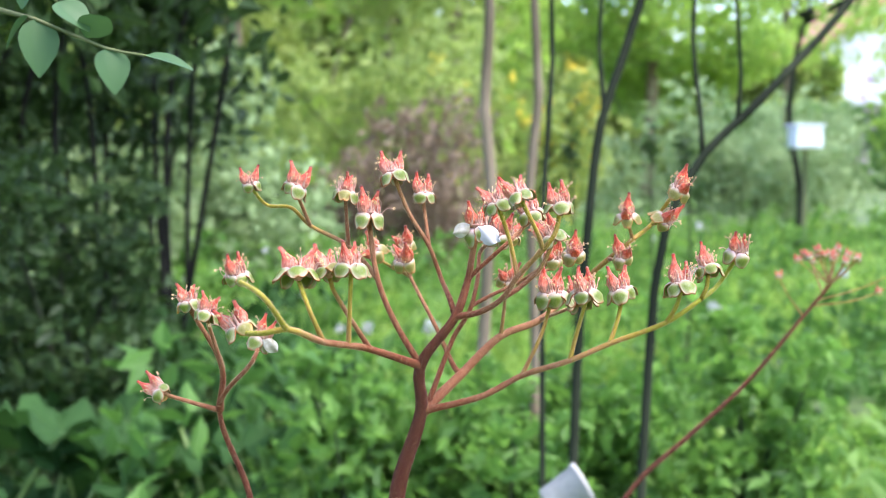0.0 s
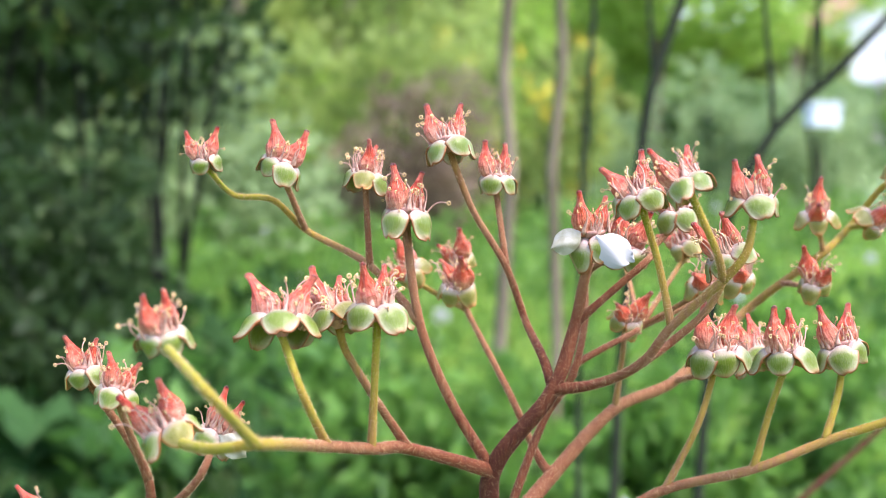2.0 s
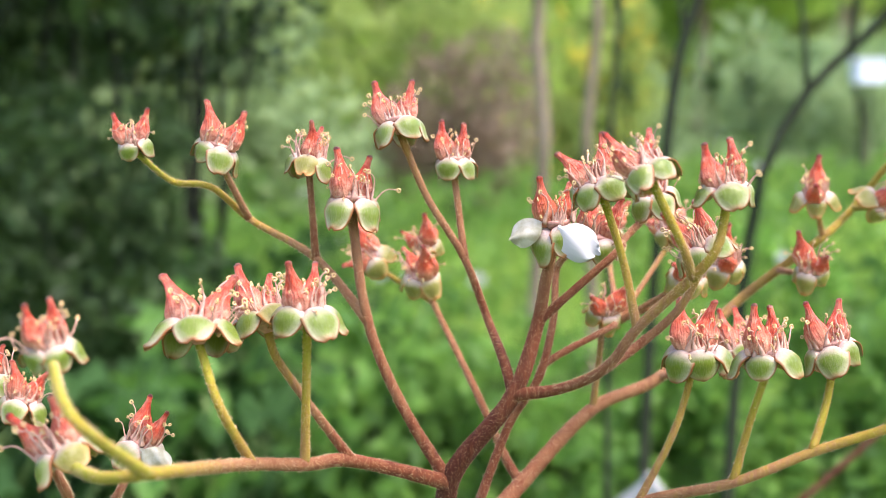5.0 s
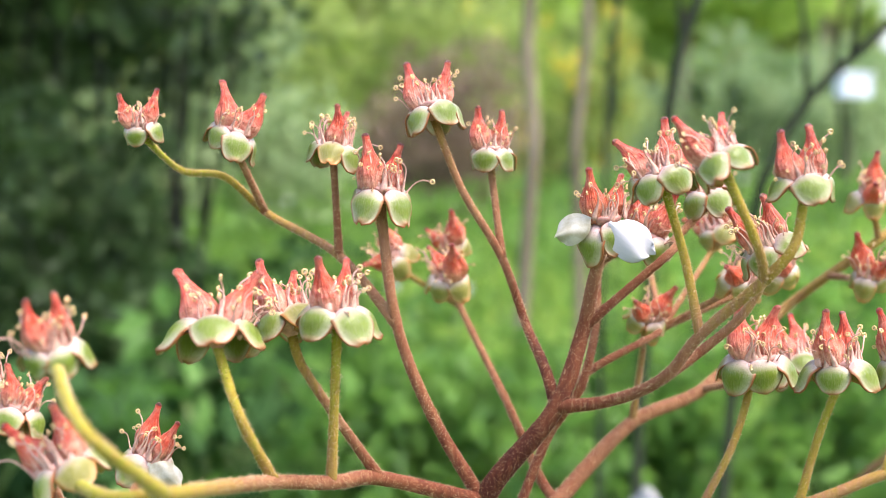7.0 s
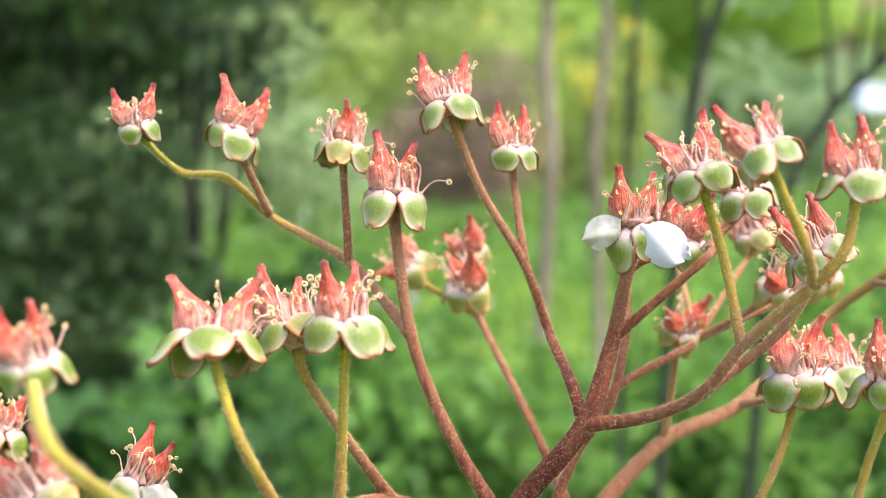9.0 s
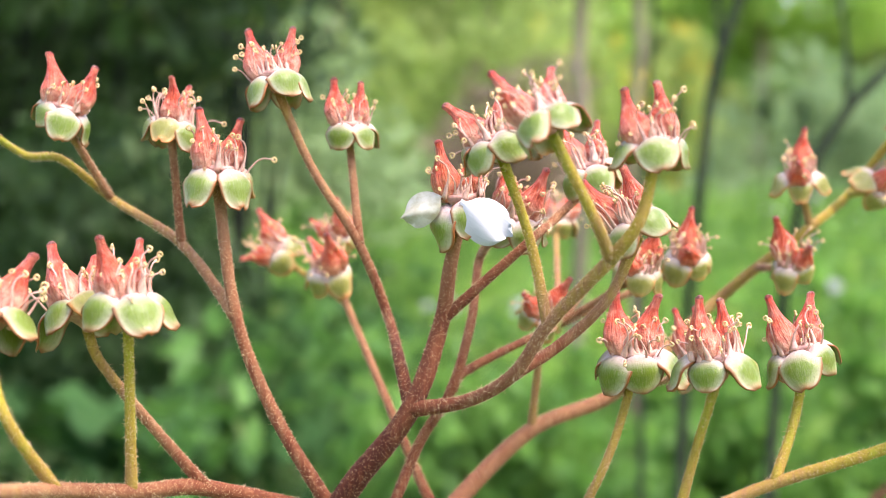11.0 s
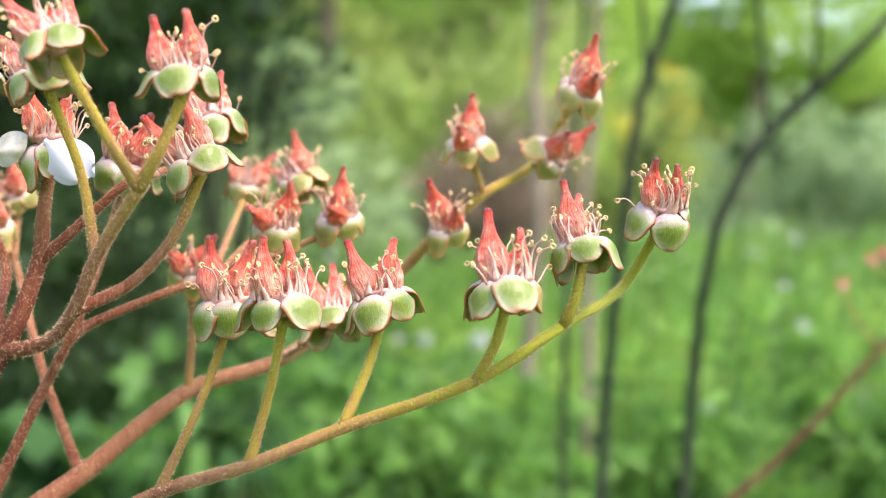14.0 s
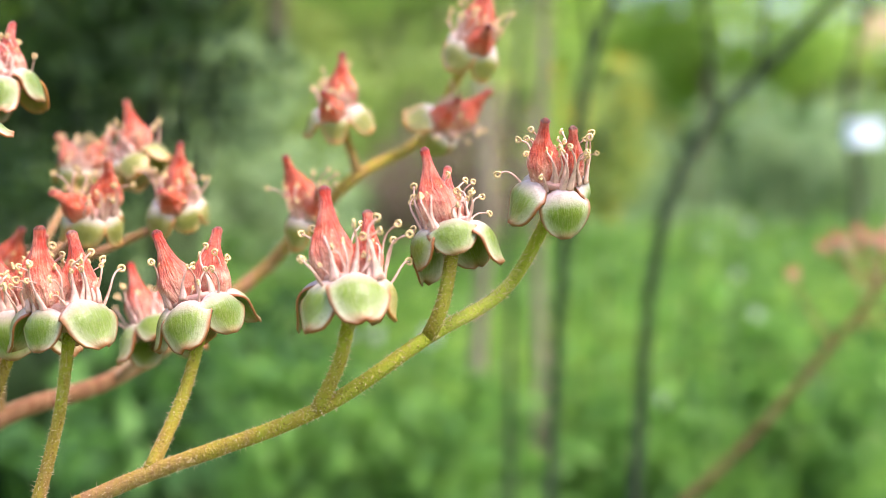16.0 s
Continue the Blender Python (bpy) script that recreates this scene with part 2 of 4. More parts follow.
def frames_along(path):
    way = np.gradient(path, axis=0)
    way /= np.linalg.norm(way, axis=1, keepdims=True)
    side = np.cross(way, (0.03, 1, 0.02))
    side /= np.linalg.norm(side, axis=1, keepdims=True)
    return way, side, np.cross(way, side)


def tube(path, radii, sides=8, caps=True, shape=None):
    """Vertices and faces of a round rod along a path; shape(ring, angle) scales its radius."""
    _, u, v = frames_along(path)
    angle = 2 * np.pi * np.arange(sides) / sides
    scale = np.ones((len(path), sides)) if shape is None else shape(np.arange(len(path))[:, None] / (len(path) - 1), angle[None])
    r = np.asarray(radii, float)[:, None] * scale
    verts = path[:, None] + r[..., None] * (np.cos(angle)[None, :, None] * u[:, None] + np.sin(angle)[None, :, None] * v[:, None])
    faces = [(i * sides + j, i * sides + (j + 1) % sides, (i + 1) * sides + (j + 1) % sides, (i + 1) * sides + j)
             for i in range(len(path) - 1) for j in range(sides)]
    if caps:
        faces += [tuple(range(sides))[::-1], tuple((len(path) - 1) * sides + j for j in range(sides))]
    return verts.reshape(-1, 3), faces


def leaf_cloud(name, places, size, rng, up=0.4, narrow=0.5, away=None):
    """Many small folded leaves at the places: two faces each."""
    n = len(places)
    long = rng.normal(size=(n, 3)) + np.array([0, 0, -0.3])
    if away is not None:
        long += away
    long /= np.linalg.norm(long, axis=1, keepdims=True)
    normal = rng.normal(size=(n, 3)) * (1 - up) + np.array([0, 0, 1.0]) * up
    wide = np.cross(long, normal)
    wide /= np.linalg.norm(wide, axis=1, keepdims=True) + 1e-9
    flat = np.cross(wide, long)
    s = (size * rng.uniform(0.6, 1.3, n))[:, None]
    a, c = places - long * s * 0.5, places + long * s * 0.5
    lift = flat * s * 0.10
    b, d = places + wide * s * narrow * 0.5 + lift, places - wide * s * narrow * 0.5 + lift
    e, f = a + (c - a) * 0.72 + wide * s * narrow * 0.36 + lift, a + (c - a) * 0.72 - wide * s * narrow * 0.36 + lift
    verts = np.stack([a, b, e, c, f, d], 1).reshape(-1, 3)
    i = 6 * np.arange(n)[:, None]
    faces = np.concatenate([i + [0, 1, 2, 3], i + [0, 3, 4, 5]])
    return mesh_of(name, verts, faces, smooth=False)


def clumps(rng, centres, radii, count, hollow=0.45):
    """Places scattered in uneven balls, denser towards their skins."""
    pick = rng.integers(0, len(centres), count)
    way = rng.normal(size=(count, 3))
    way /= np.linalg.norm(way, axis=1, keepdims=True)
    far = (hollow + (1 - hollow) * rng.random(count)) ** 0.6
    return np.asarray(centres)[pick] + way * far[:, None] * np.asarray(radii)[pick][:, None] * np.array([1, 1, 0.8])

# ---- the garden ----
GROUND = meadow_ground()
DARK_LEAF = foliage("thicket_leaf", (0.014, 0.030, 0.009), (0.055, 0.105, 0.024), 0.3)
GREY_LEAF = foliage("grey_green_leaf", (0.12, 0.19, 0.075), (0.28, 0.38, 0.16), 0.3)
BROWN_LEAF = foliage("withered_leaf", (0.12, 0.088, 0.056), (0.25, 0.18, 0.115), 0.25)
YOUNG_LEAF = foliage("young_leaf", (0.11, 0.21, 0.03), (0.36, 0.51, 0.09), 0.45)
TREE_LEAF = foliage("spring_leaf", (0.095, 0.155, 0.034), (0.34, 0.42, 0.10), 0.42, patch=0.5)
WEED_LEAF = foliage("weed_leaf", (0.032, 0.084, 0.018), (0.165, 0.305, 0.052), 0.5, patch=1.6)
GRASS = foliage("grass_blade", (0.09, 0.175, 0.03), (0.36, 0.535, 0.10), 0.45, patch=0.9)
BROAD_LEAF = foliage("broad_leaf", (0.012, 0.038, 0.009), (0.035, 0.095, 0.018), 0.25, 0.85, 6)
TWIG_LEAF = foliage("sapling_leaf", (0.022, 0.060, 0.018), (0.055, 0.115, 0.036), 0.2)
# Weed leaves in a darker colour, which stands in for the thicket's shade.
DARKENED_WEED_LEAF = foliage("darkened_weed_leaf", (0.024, 0.068, 0.014), (0.092, 0.205, 0.034), 0.45, patch=2.5)
LOW_LEAF = foliage("low_shrub_leaf", (0.036, 0.096, 0.020), (0.165, 0.32, 0.052), 0.5, patch=5.0)
HEDGE_LEAF = foliage("hedge_leaf", (0.060, 0.135, 0.032), (0.17, 0.31, 0.075), 0.3)
LILAC = foliage("lilac_petal", (0.42, 0.20, 0.42), (0.68, 0.42, 0.66), 0.3)
YELLOW = foliage("yellow_petal", (0.62, 0.45, 0.03), (0.80, 0.64, 0.08), 0.3)
WHITE_BLOOM = foliage("white_bloom", (0.42, 0.42, 0.40), (0.6, 0.6, 0.58), 0.3)
DARK_BARK = bark("dark_bark", (0.014, 0.019, 0.010), (0.044, 0.050, 0.028))
THICKET_BARK = bark("thicket_bark", (0.010, 0.010, 0.008), (0.028, 0.026, 0.02))
GREY_BARK = bark("grey_bark", (0.15, 0.120, 0.075), (0.27, 0.215, 0.14))
TWIG = bark("green_twig", (0.10, 0.12, 0.05), (0.20, 0.21, 0.10))
WHITE_PAINT = plain("white_paint", (0.80, 0.81, 0.82), 0.5, 0.05, 12)
PLASTER = plain("plaster", (0.62, 0.61, 0.60), 0.85, 0.07, 3)
TILE = plain("roof_tile", (0.46, 0.20, 0.13), 0.8, 0.25, 6)
PANE = plain("window_pane", (0.05, 0.06, 0.07), 0.12, 0.1, 2)
GREEN_STALK = plain("green_stalk", (0.14, 0.22, 0.05), 0.6, 0.2, 60)


def ground_height(x, y):
    return 0.035 * noise.noise(Vector((x * 0.5, y * 0.5, 0.3))) * min(1.0, max(0.0, (y - 0.5) / 2))


steps = np.concatenate([np.linspace(-300, -14, 14), np.linspace(-12, 12, 49), np.linspace(14, 300, 14)])
deep = np.concatenate([np.linspace(-120, -6, 10), np.linspace(-5, 16, 43), np.linspace(18, 500, 16)])
verts = [(x, y, ground_height(x, y) if abs(x) < 13 and -6 < y < 17 else 0.0) for y in deep for x in steps]
w = len(steps)
faces = [(i * w + j, i * w + j + 1, (i + 1) * w + j + 1, (i + 1) * w + j) for i in range(len(deep) - 1) for j in range(w - 1)]
ground = new("ground", mesh_of("ground", verts, faces))
ground.data.materials.append(GROUND)
tagged(ground, "uneven green meadow ground with bare soil between weeds", "ground", kind="structure")


def rod(name, points, radii, material, parent, sides=7, label=""):
    path = glide(points, 0.12) - np.array(parent.location)
    s = np.linspace(0, 1, len(path))
    verts, faces = tube(path, np.interp(s, np.linspace(0, 1, len(radii)), radii), sides)
    return part(name, mesh_of(name, verts, faces), material, parent, label)


def scattered(rng, n, near, far, bias=1.0, spread=0.36, side=0.35, centre=0.06):
    """Places on the meadow in the wedge that opens ahead of the flower head."""
    y = near + (far - near) * rng.random(n) ** bias
    x = centre * y + (spread * y + side) * rng.uniform(-1, 1, n)
    return x, y


# Grass, and leafy weeds among it.
rng = np.random.default_rng(21)
n = 46000
x, y = scattered(rng, n, 0.7, 11, 1.35, 0.46, 0.6)
z = np.array([ground_height(a, b) for a, b in zip(x, y)]) - 0.01
foot = np.stack([x, y, z], 1)
patchy = np.array([noise.noise(Vector((a * 1.1, b * 1.1, 4.0))) for a, b in zip(x, y)])
tall = (0.10 + 0.11 * rng.random(n)) * (1 + 0.7 * patchy) * np.where(y < 3.5, 0.6, 1.0)
lean = rng.normal(size=(n, 3)) * 0.35
lean[:, 2] = 1
lean /= np.linalg.norm(lean, axis=1, keepdims=True)
side = np.cross(lean, rng.normal(size=(n, 3)))
side /= np.linalg.norm(side, axis=1, keepdims=True)
wide = (0.0022 + 0.0009 * y)[:, None]
bow = np.stack([rng.normal(size=n), rng.normal(size=n), np.zeros(n)], 1) * 0.25 * tall[:, None]
mid, tip = foot + lean * tall[:, None] * 0.55, foot + lean * tall[:, None] + bow
verts = np.stack([foot - side * wide, foot + side * wide, mid + side * wide * 0.8, mid - side * wide * 0.8, tip], 1).reshape(-1, 3)
i = 5 * np.arange(n)[:, None]
open_side = (x > -0.02 - 0.13 * y + 0.25 * patchy) & (y > 1.9 - 1.2 * patchy - 1.2 * x) & ~((y < 7) & (np.array([noise.noise(Vector((a * 1.0, b * 0.8, 3.3))) for a, b in zip(x, y)]) > 0.2))
verts = verts.reshape(-1, 5, 3)[open_side].reshape(-1, 3)
i = 5 * np.arange(int(open_side.sum()))[:, None]
# The same grass all round, beyond the view.
m = 16000
far, turn = 0.5 + 4.5 * rng.random(m) ** 0.6, rng.uniform(0, 2 * np.pi, m)
gx, gy = far * np.cos(turn), far * np.sin(turn)
out = (gy < 0.7) | (np.abs(gx - 0.06 * gy) > 0.46 * gy + 0.6)
gx, gy, m = gx[out], gy[out], int(out.sum())
low = np.stack([gx, gy, np.full(m, -0.01)], 1)
up = np.stack([rng.normal(size=m) * 0.3, rng.normal(size=m) * 0.3, np.ones(m)], 1) * rng.uniform(0.09, 0.2, (m, 1))
edge = np.stack([np.sin(turn[out] * 7), np.cos(turn[out] * 7), np.zeros(m)], 1) * 0.005
verts = np.concatenate([verts, np.stack([low - edge, low + edge, low + up * 0.55 + edge * 0.8, low + up * 0.55 - edge * 0.8, low + up * [1.5, 1.5, 1]], 1).reshape(-1, 3)])
i = 5 * np.arange(len(verts) // 5)[:, None]
grass = new("grass", mesh_of("grass", verts, [*map(tuple, i + [0, 1, 2, 3]), *map(tuple, i + [3, 2, 4])], False))
grass.data.materials.append(GRASS)
tagged(grass, "fresh green meadow grass, knee high in places", "grass", kind="stuff")

n = 2600
x, y = scattered(rng, n, 0.9, 9.5, 1.2, 0.44, 0.5)
each = 14
height = (0.14 + 0.22 * rng.random(n)) * (1 + 0.5 * np.array([noise.noise(Vector((a * 0.9, b * 0.9, 9.0))) for a, b in zip(x, y)]))
open_side = x > -0.05 - 0.15 * y + 0.3 * np.array([noise.noise(Vector((a * 1.3, b * 1.3, 2.0))) for a, b in zip(x, y)])
x, y, height = x[open_side], y[open_side], height[open_side]
far, turn = 0.5 + 4.5 * rng.random(1500) ** 0.6, rng.uniform(0, 2 * np.pi, 1500)
wx, wy = far * np.cos(turn), far * np.sin(turn)
out = (wy < 0.8) | (np.abs(wx - 0.06 * wy) > 0.44 * wy + 0.5)
x, y, height = np.concatenate([x, wx[out]]), np.concatenate([y, wy[out]]), np.concatenate([height, rng.uniform(0.1, 0.25, int(out.sum()))])
n = len(x)
height *= np.where((y < 3.5) & (x > -0.1), 0.62, 1.0) * np.where((y < 3.4) & (x > 0.12) & (x < 1.1), 0.6, 1.0)
up = rng.random((n, each))
around = rng.uniform(0, 2 * np.pi, (n, each))
reach = 0.03 + 0.06 * (1 - up)
places = np.stack([x[:, None] + reach * np.cos(around), y[:, None] + reach * np.sin(around), 0.02 + height[:, None] * up], -1).reshape(-1, 3)
# Noise patches and the thicket side take the weeds with shade in their colour.
dark_patch = np.array([noise.noise(Vector((a * 1.0, b * 0.8, 3.3))) for a, b in zip(x, y)]) > 0.2
darkened_side = np.repeat((dark_patch & (y < 7)) | (y < 3.3) & (x < 0.03 * y - 0.03 + 0.35 * np.array([noise.noise(Vector((a * 1.7, b * 1.7, 6.0))) for a, b in zip(x, y)])), each)
ivy = new("ivy", leaf_cloud("ivy", places[darkened_side], 0.058, rng, 0.5, 0.55))
ivy.data.materials.append(DARKENED_WEED_LEAF)
tagged(ivy, "weeds with leaf colour darkened for the shade by the thicket", "ivy", kind="stuff")
places = places[~darkened_side]
weeds = new("weeds", leaf_cloud("weeds", places, 0.060, rng, 0.5, 0.55))
weeds.data.materials.append(WEED_LEAF)
tagged(weeds, "low leafy weeds filling the meadow", "weeds", kind="stuff")


def broad_plant(x, y, leaves, size, seed):
    """Round scalloped leaves on upright stalks."""
    r = np.random.default_rng(seed)
    ob = thing("broad_leaf_plant", "clump of large round dark green leaves on the ground", "plant", (x, y, ground_height(x, y)), "broad-leaved clumps")
    for k in range(leaves):
        turn, out, top = 2.4 * k + r.uniform(-0.4, 0.4), r.uniform(0.05, 0.2), r.uniform(0.10, 0.30)
        tip = np.array([out * math.cos(turn), out * math.sin(turn), top])
        root = np.array([0.02 * math.cos(turn), 0.02 * math.sin(turn), 0])
        path = glide([root, root * 0.5 + tip * 0.5 + [0, 0, 0.03], tip], 0.05)
        v, f = tube(path, np.linspace(0.005, 0.003, len(path)), 6)
        stalk = part("leaf_stalk", mesh_of("leaf_stalk", v, f), GREEN_STALK, ob)
        s = size * r.uniform(0.7, 1.2)
        rings, spokes = 4, 18
        tilt = Matrix.Rotation(r.uniform(0.1, 0.6), 3, Vector((-math.sin(turn), math.cos(turn), 0))) @ Matrix.Rotation(r.uniform(0, 6), 3, "Z")
        v = [tip]
        for a in range(1, rings + 1):
            for b in range(spokes):
                ang = 2 * math.pi * b / spokes
                rad = s * a / rings * (1 + 0.07 * math.cos(9 * ang) * a / rings) * (1 - 0.45 * math.exp(-((ang - math.pi) / 0.28) ** 2))
                v.append(tip + np.array(tilt @ Vector((rad * math.cos(ang), rad * math.sin(ang), 0.25 * rad * rad / s + 0.018 * math.sin(5 * ang) * a / rings))))
        f = [(0, 1 + b, 1 + (b + 1) % spokes) for b in range(spokes)]
        f += [(1 + a * spokes + b, 1 + (a + 1) * spokes + b, 1 + (a + 1) * spokes + (b + 1) % spokes, 1 + a * spokes + (b + 1) % spokes) for a in range(rings - 1) for b in range(spokes)]
        part("leaf_blade", mesh_of("leaf_blade", v, f), BROAD_LEAF, ob)
    return ob


r = random.Random(8)
for k in range(54):
    y = r.uniform(1.5, 3.6)
    broad_plant(-0.06 * y - (0.30 * y + 0.1) * r.random() ** 0.8, y, r.randint(5, 9), r.uniform(0.035, 0.065), 100 + k)


def puff(x, y, height, size, seed):
    r = np.random.default_rng(seed)
    ob = thing("white_flower", "small white flower head on a thin green stalk", "flower", (x, y, ground_height(x, y)), "white meadow flowers")
    base = np.array(ob.location)
    rod("stalk", [base, base + [r.uniform(-0.02, 0.02), 0, height * 0.5], base + [0.01, 0, height]], [0.0025, 0.0018], GREEN_STALK, ob, 5)
    way = r.normal(size=(60, 3))
    way /= np.linalg.norm(way, axis=1, keepdims=True)
    part("flower_head", leaf_cloud("flower_head", np.array([0.01, 0, height]) + way * size * r.uniform(0.5, 1, (60, 1)), size * 0.7, r, 0.3, 0.6), WHITE_BLOOM, ob)


for k in range(18):
    y = r.uniform(1.6, 6.5)
    puff(0.06 * y + (0.34 * y) * r.uniform(-1, 1), y, r.uniform(0.16, 0.42), r.uniform(0.008, 0.016), 300 + k)


def shrub(name, label, category, x, y, wide, high, leaves, size, material, seed, group="", blossoms=None, lift=0.12, thick=0.012):
    """A many-stemmed bush: limbs from the ground, and a crown of leaves in uneven clumps round their ends."""
    r = np.random.default_rng(seed)
    ob = thing(name, label, category, (x, y, ground_height(x, y) - 0.01), group)
    base = np.array(ob.location)
    ends = []
    for k in range(9):
        a = 2.4 * k + r.uniform(-0.3, 0.3)
        far = wide * r.uniform(0.25, 0.85)
        end = base + [far * math.cos(a), far * math.sin(a) * 0.8, high * r.uniform(0.45, 0.95)]
        mid = base + (end - base) * [0.35, 0.35, 0.55]
        rod("limb", [base + [0.04 * math.cos(a), 0.04 * math.sin(a), 0], mid, end], [thick, thick * 0.7, thick * 0.25], DARK_BARK, ob, 6)
        ends += [end, mid * 0.35 + end * 0.65]
    centres = np.array([*ends, *(np.array(ends) * [1, 1, 0.6] + [0, 0, lift * 0.3])]) - base
    radii = r.uniform(0.2, 0.42, len(centres)) * min(wide, high)
    places = clumps(r, centres, radii, leaves)
    places = places[places[:, 2] > lift * 0.4]
    part("crown", leaf_cloud("crown", places, size, r, 0.35), material, ob)
    if blossoms:
        colour, count, big, label_two = blossoms
        spots = clumps(r, centres, radii * 1.08, count, 0.85)
        tufts = (spots[:, None] + r.normal(size=(count, 16, 3)) * big * [0.5, 0.5, 0.9]).reshape(-1, 3)
        part("blossoms", leaf_cloud("blossoms", tufts, big * 0.6, r, 0.3, 0.8), colour, ob, label_two)
    return ob


def tree(name, label, stems, crown, leaves, size, material, seed, skin=DARK_BARK, group="", spread=0.5, leaf_label=""):
    """stems: lists of places with foot and end radius; the crown hangs on twigs round the given places."""
    r = np.random.default_rng(seed)
    foot = stems[0][0][0]
    ob = thing(name, label, "tree", (foot[0], foot[1], 0.0), group)
    for k, (points, thick, thin) in enumerate(stems):
        rod("trunk" if k == 0 else "stem", points, [thick, (thick + thin) / 2, thin], skin, ob, 9)
    centres = np.array(crown, float)[:, :3]
    radii = np.array(crown, float)[:, 3]
    top = np.array(stems[0][0][-1])
    for c in centres[:: max(1, len(centres) // 7)]:
        rod("limb", [top * 0.6 + np.array(stems[0][0][-2]) * 0.4, (top + c) / 2 + [0, 0, -0.1 * radii[0]], c], [thin * 0.9, thin * 0.5, thin * 0.2], skin, ob, 6)
    places = clumps(r, centres, radii, leaves, 0.25) - np.array(ob.location)
    part("crown", leaf_cloud("crown", places, size, r, spread), material, ob, leaf_label)
    return ob


def cloud(seed, count, low, high, radius):
    """Centres of leaf clumps in a box, each with a radius."""
    q = np.random.default_rng(seed)
    return [(*q.uniform(low, high), q.uniform(*radius)) for _ in range(count)]


# The dark thicket: many thin stems that arch over, with small dense leaves.
r = np.random.default_rng(31)
thicket = thing("thicket", "dark evergreen thicket of thin upright stems", "shrub", (-1.3, 2.9, 0.0))
for k in range(46):
    a = np.array([r.uniform(-2.4, -0.42), r.uniform(2.5, 3.6), 0.0])
    end = a + [r.uniform(-0.15, 0.75), r.uniform(-0.2, 0.1), r.uniform(1.1, 2.1)]
    bend = a + (end - a) * [r.uniform(0.0, 0.4), 0.3, 0.55] + [r.uniform(-0.06, 0.06), 0, 0]
    rod("stem", [a, bend, end], [0.008, 0.006, 0.0025], THICKET_BARK, thicket, 6)
shade = []
for k in range(170):
    h = r.uniform(0.1, 2.3)
    edge = -0.80 + 0.42 * max(0, h - 0.3) + 0.3 * max(0, h - 1.0)
    shade.append((r.uniform(-2.9, edge), r.uniform(2.2, 3.7) - 0.12 * h, h, r.uniform(0.16, 0.34)))
shade = np.array(shade)
inside = clumps(r, shade[:, :3], shade[:, 3], 62000, 0.2)
inside = inside[inside[:, 2] > 0.08] - np.array(thicket.location)
part("crown", leaf_cloud("crown", inside, 0.062, r, 0.3, 0.42), DARK_LEAF, thicket)
# Backing tree added behind the gaps; its dark leaves stand in for deep shade.
back = np.array(cloud(33, 70, (-5.5, 4.2, 0.1), (-1.25, 5.6, 3.6), (0.35, 0.7)))
backing_tree = thing("backing_tree", "dark backing tree added behind the thicket", "tree", (-3.2, 4.9, 0.0))
rod("trunk", [(-3.2, 4.9, 0), (-3.15, 4.9, 1.5), (-3.2, 4.85, 3.0)], [0.12, 0.09, 0.04], DARK_BARK, backing_tree, 9)
part("crown", leaf_cloud("crown", clumps(r, back[:, :3], back[:, 3], 30000, 0.3) - np.array(backing_tree.location), 0.09, r, 0.3, 0.4), DARK_LEAF, backing_tree)

shrub("bush", "round grey-green bush at the meadow's edge", "shrub", -0.98, 5.7, 0.75, 1.15, 5200, 0.06, GREY_LEAF, 41)
shrub("bush", "dark green bush beside the thicket", "shrub", -0.56, 2.15, 0.24, 0.70, 2600, 0.034, DARK_LEAF, 42, thick=0.006)
shrub("withered_bush", "brown withered bush with dead leaves", "shrub", 0.15, 6.4, 0.60, 0.96, 3400, 0.05, BROWN_LEAF, 43)
shrub("bush", "low bush with yellow-green spring leaves", "shrub", 0.10, 8.8, 0.9, 1.5, 4200, 0.07, TREE_LEAF, 44)
shrub("blossom_bush", "bush sprinkled with yellow blossoms", "shrub", 0.85, 7.6, 0.55, 1.25, 3400, 0.06, TREE_LEAF, 45, "", (YELLOW, 70, 0.045, "yellow blossoms"))
shrub("bush", "broad grey-green bush in the meadow", "shrub", 2.9, 10.5, 1.7, 1.2, 9000, 0.075, GREY_LEAF, 46)
shrub("lilac", "lilac bush with pink-mauve flower spikes", "shrub", 3.95, 8.4, 0.8, 2.1, 5200, 0.07, YOUNG_LEAF, 47, "", (LILAC, 34, 0.06, "pink-mauve flower spikes"))

for x, y, high, seed in ((-0.05, 1.45, 0.44, 61), (0.14, 1.35, 0.40, 62), (0.19, 1.50, 0.50, 65), (0.32, 1.40, 0.53, 63), (0.50, 1.45, 0.50, 64)):
    shrub("low_shrub", "low leafy green shrub under the slim trees", "shrub", x, y, 0.15, high, 1900, 0.030, LOW_LEAF, seed, "low shrubs", thick=0.004)

# Slim trees in the meadow.
tree("slim_tree", "young tree with several dark thin stems", [
    ([(0.155, 0.85, -0.02), (0.160, 0.85, 0.25), (0.163, 0.85, 0.42), (0.169, 0.85, 0.55), (0.178, 0.85, 0.65), (0.187, 0.85, 0.72), (0.207, 0.85, 0.78), (0.235, 0.86, 0.87), (0.27, 0.88, 1.05)], 0.0046, 0.0038),
    ([(0.140, 0.87, -0.02), (0.136, 0.87, 0.40), (0.137, 0.87, 0.66), (0.145, 0.87, 0.78), (0.14, 0.89, 1.05)], 0.0032, 0.0020),
    ([(0.184, 0.85, 0.70), (0.190, 0.85, 0.735), (0.186, 0.855, 0.79), (0.195, 0.86, 0.95)], 0.0027, 0.0015)],
    cloud(51, 14, (0.02, 0.78, 0.92), (0.35, 1.05, 1.3), (0.04, 0.09)), 380, 0.022, TREE_LEAF, 52)
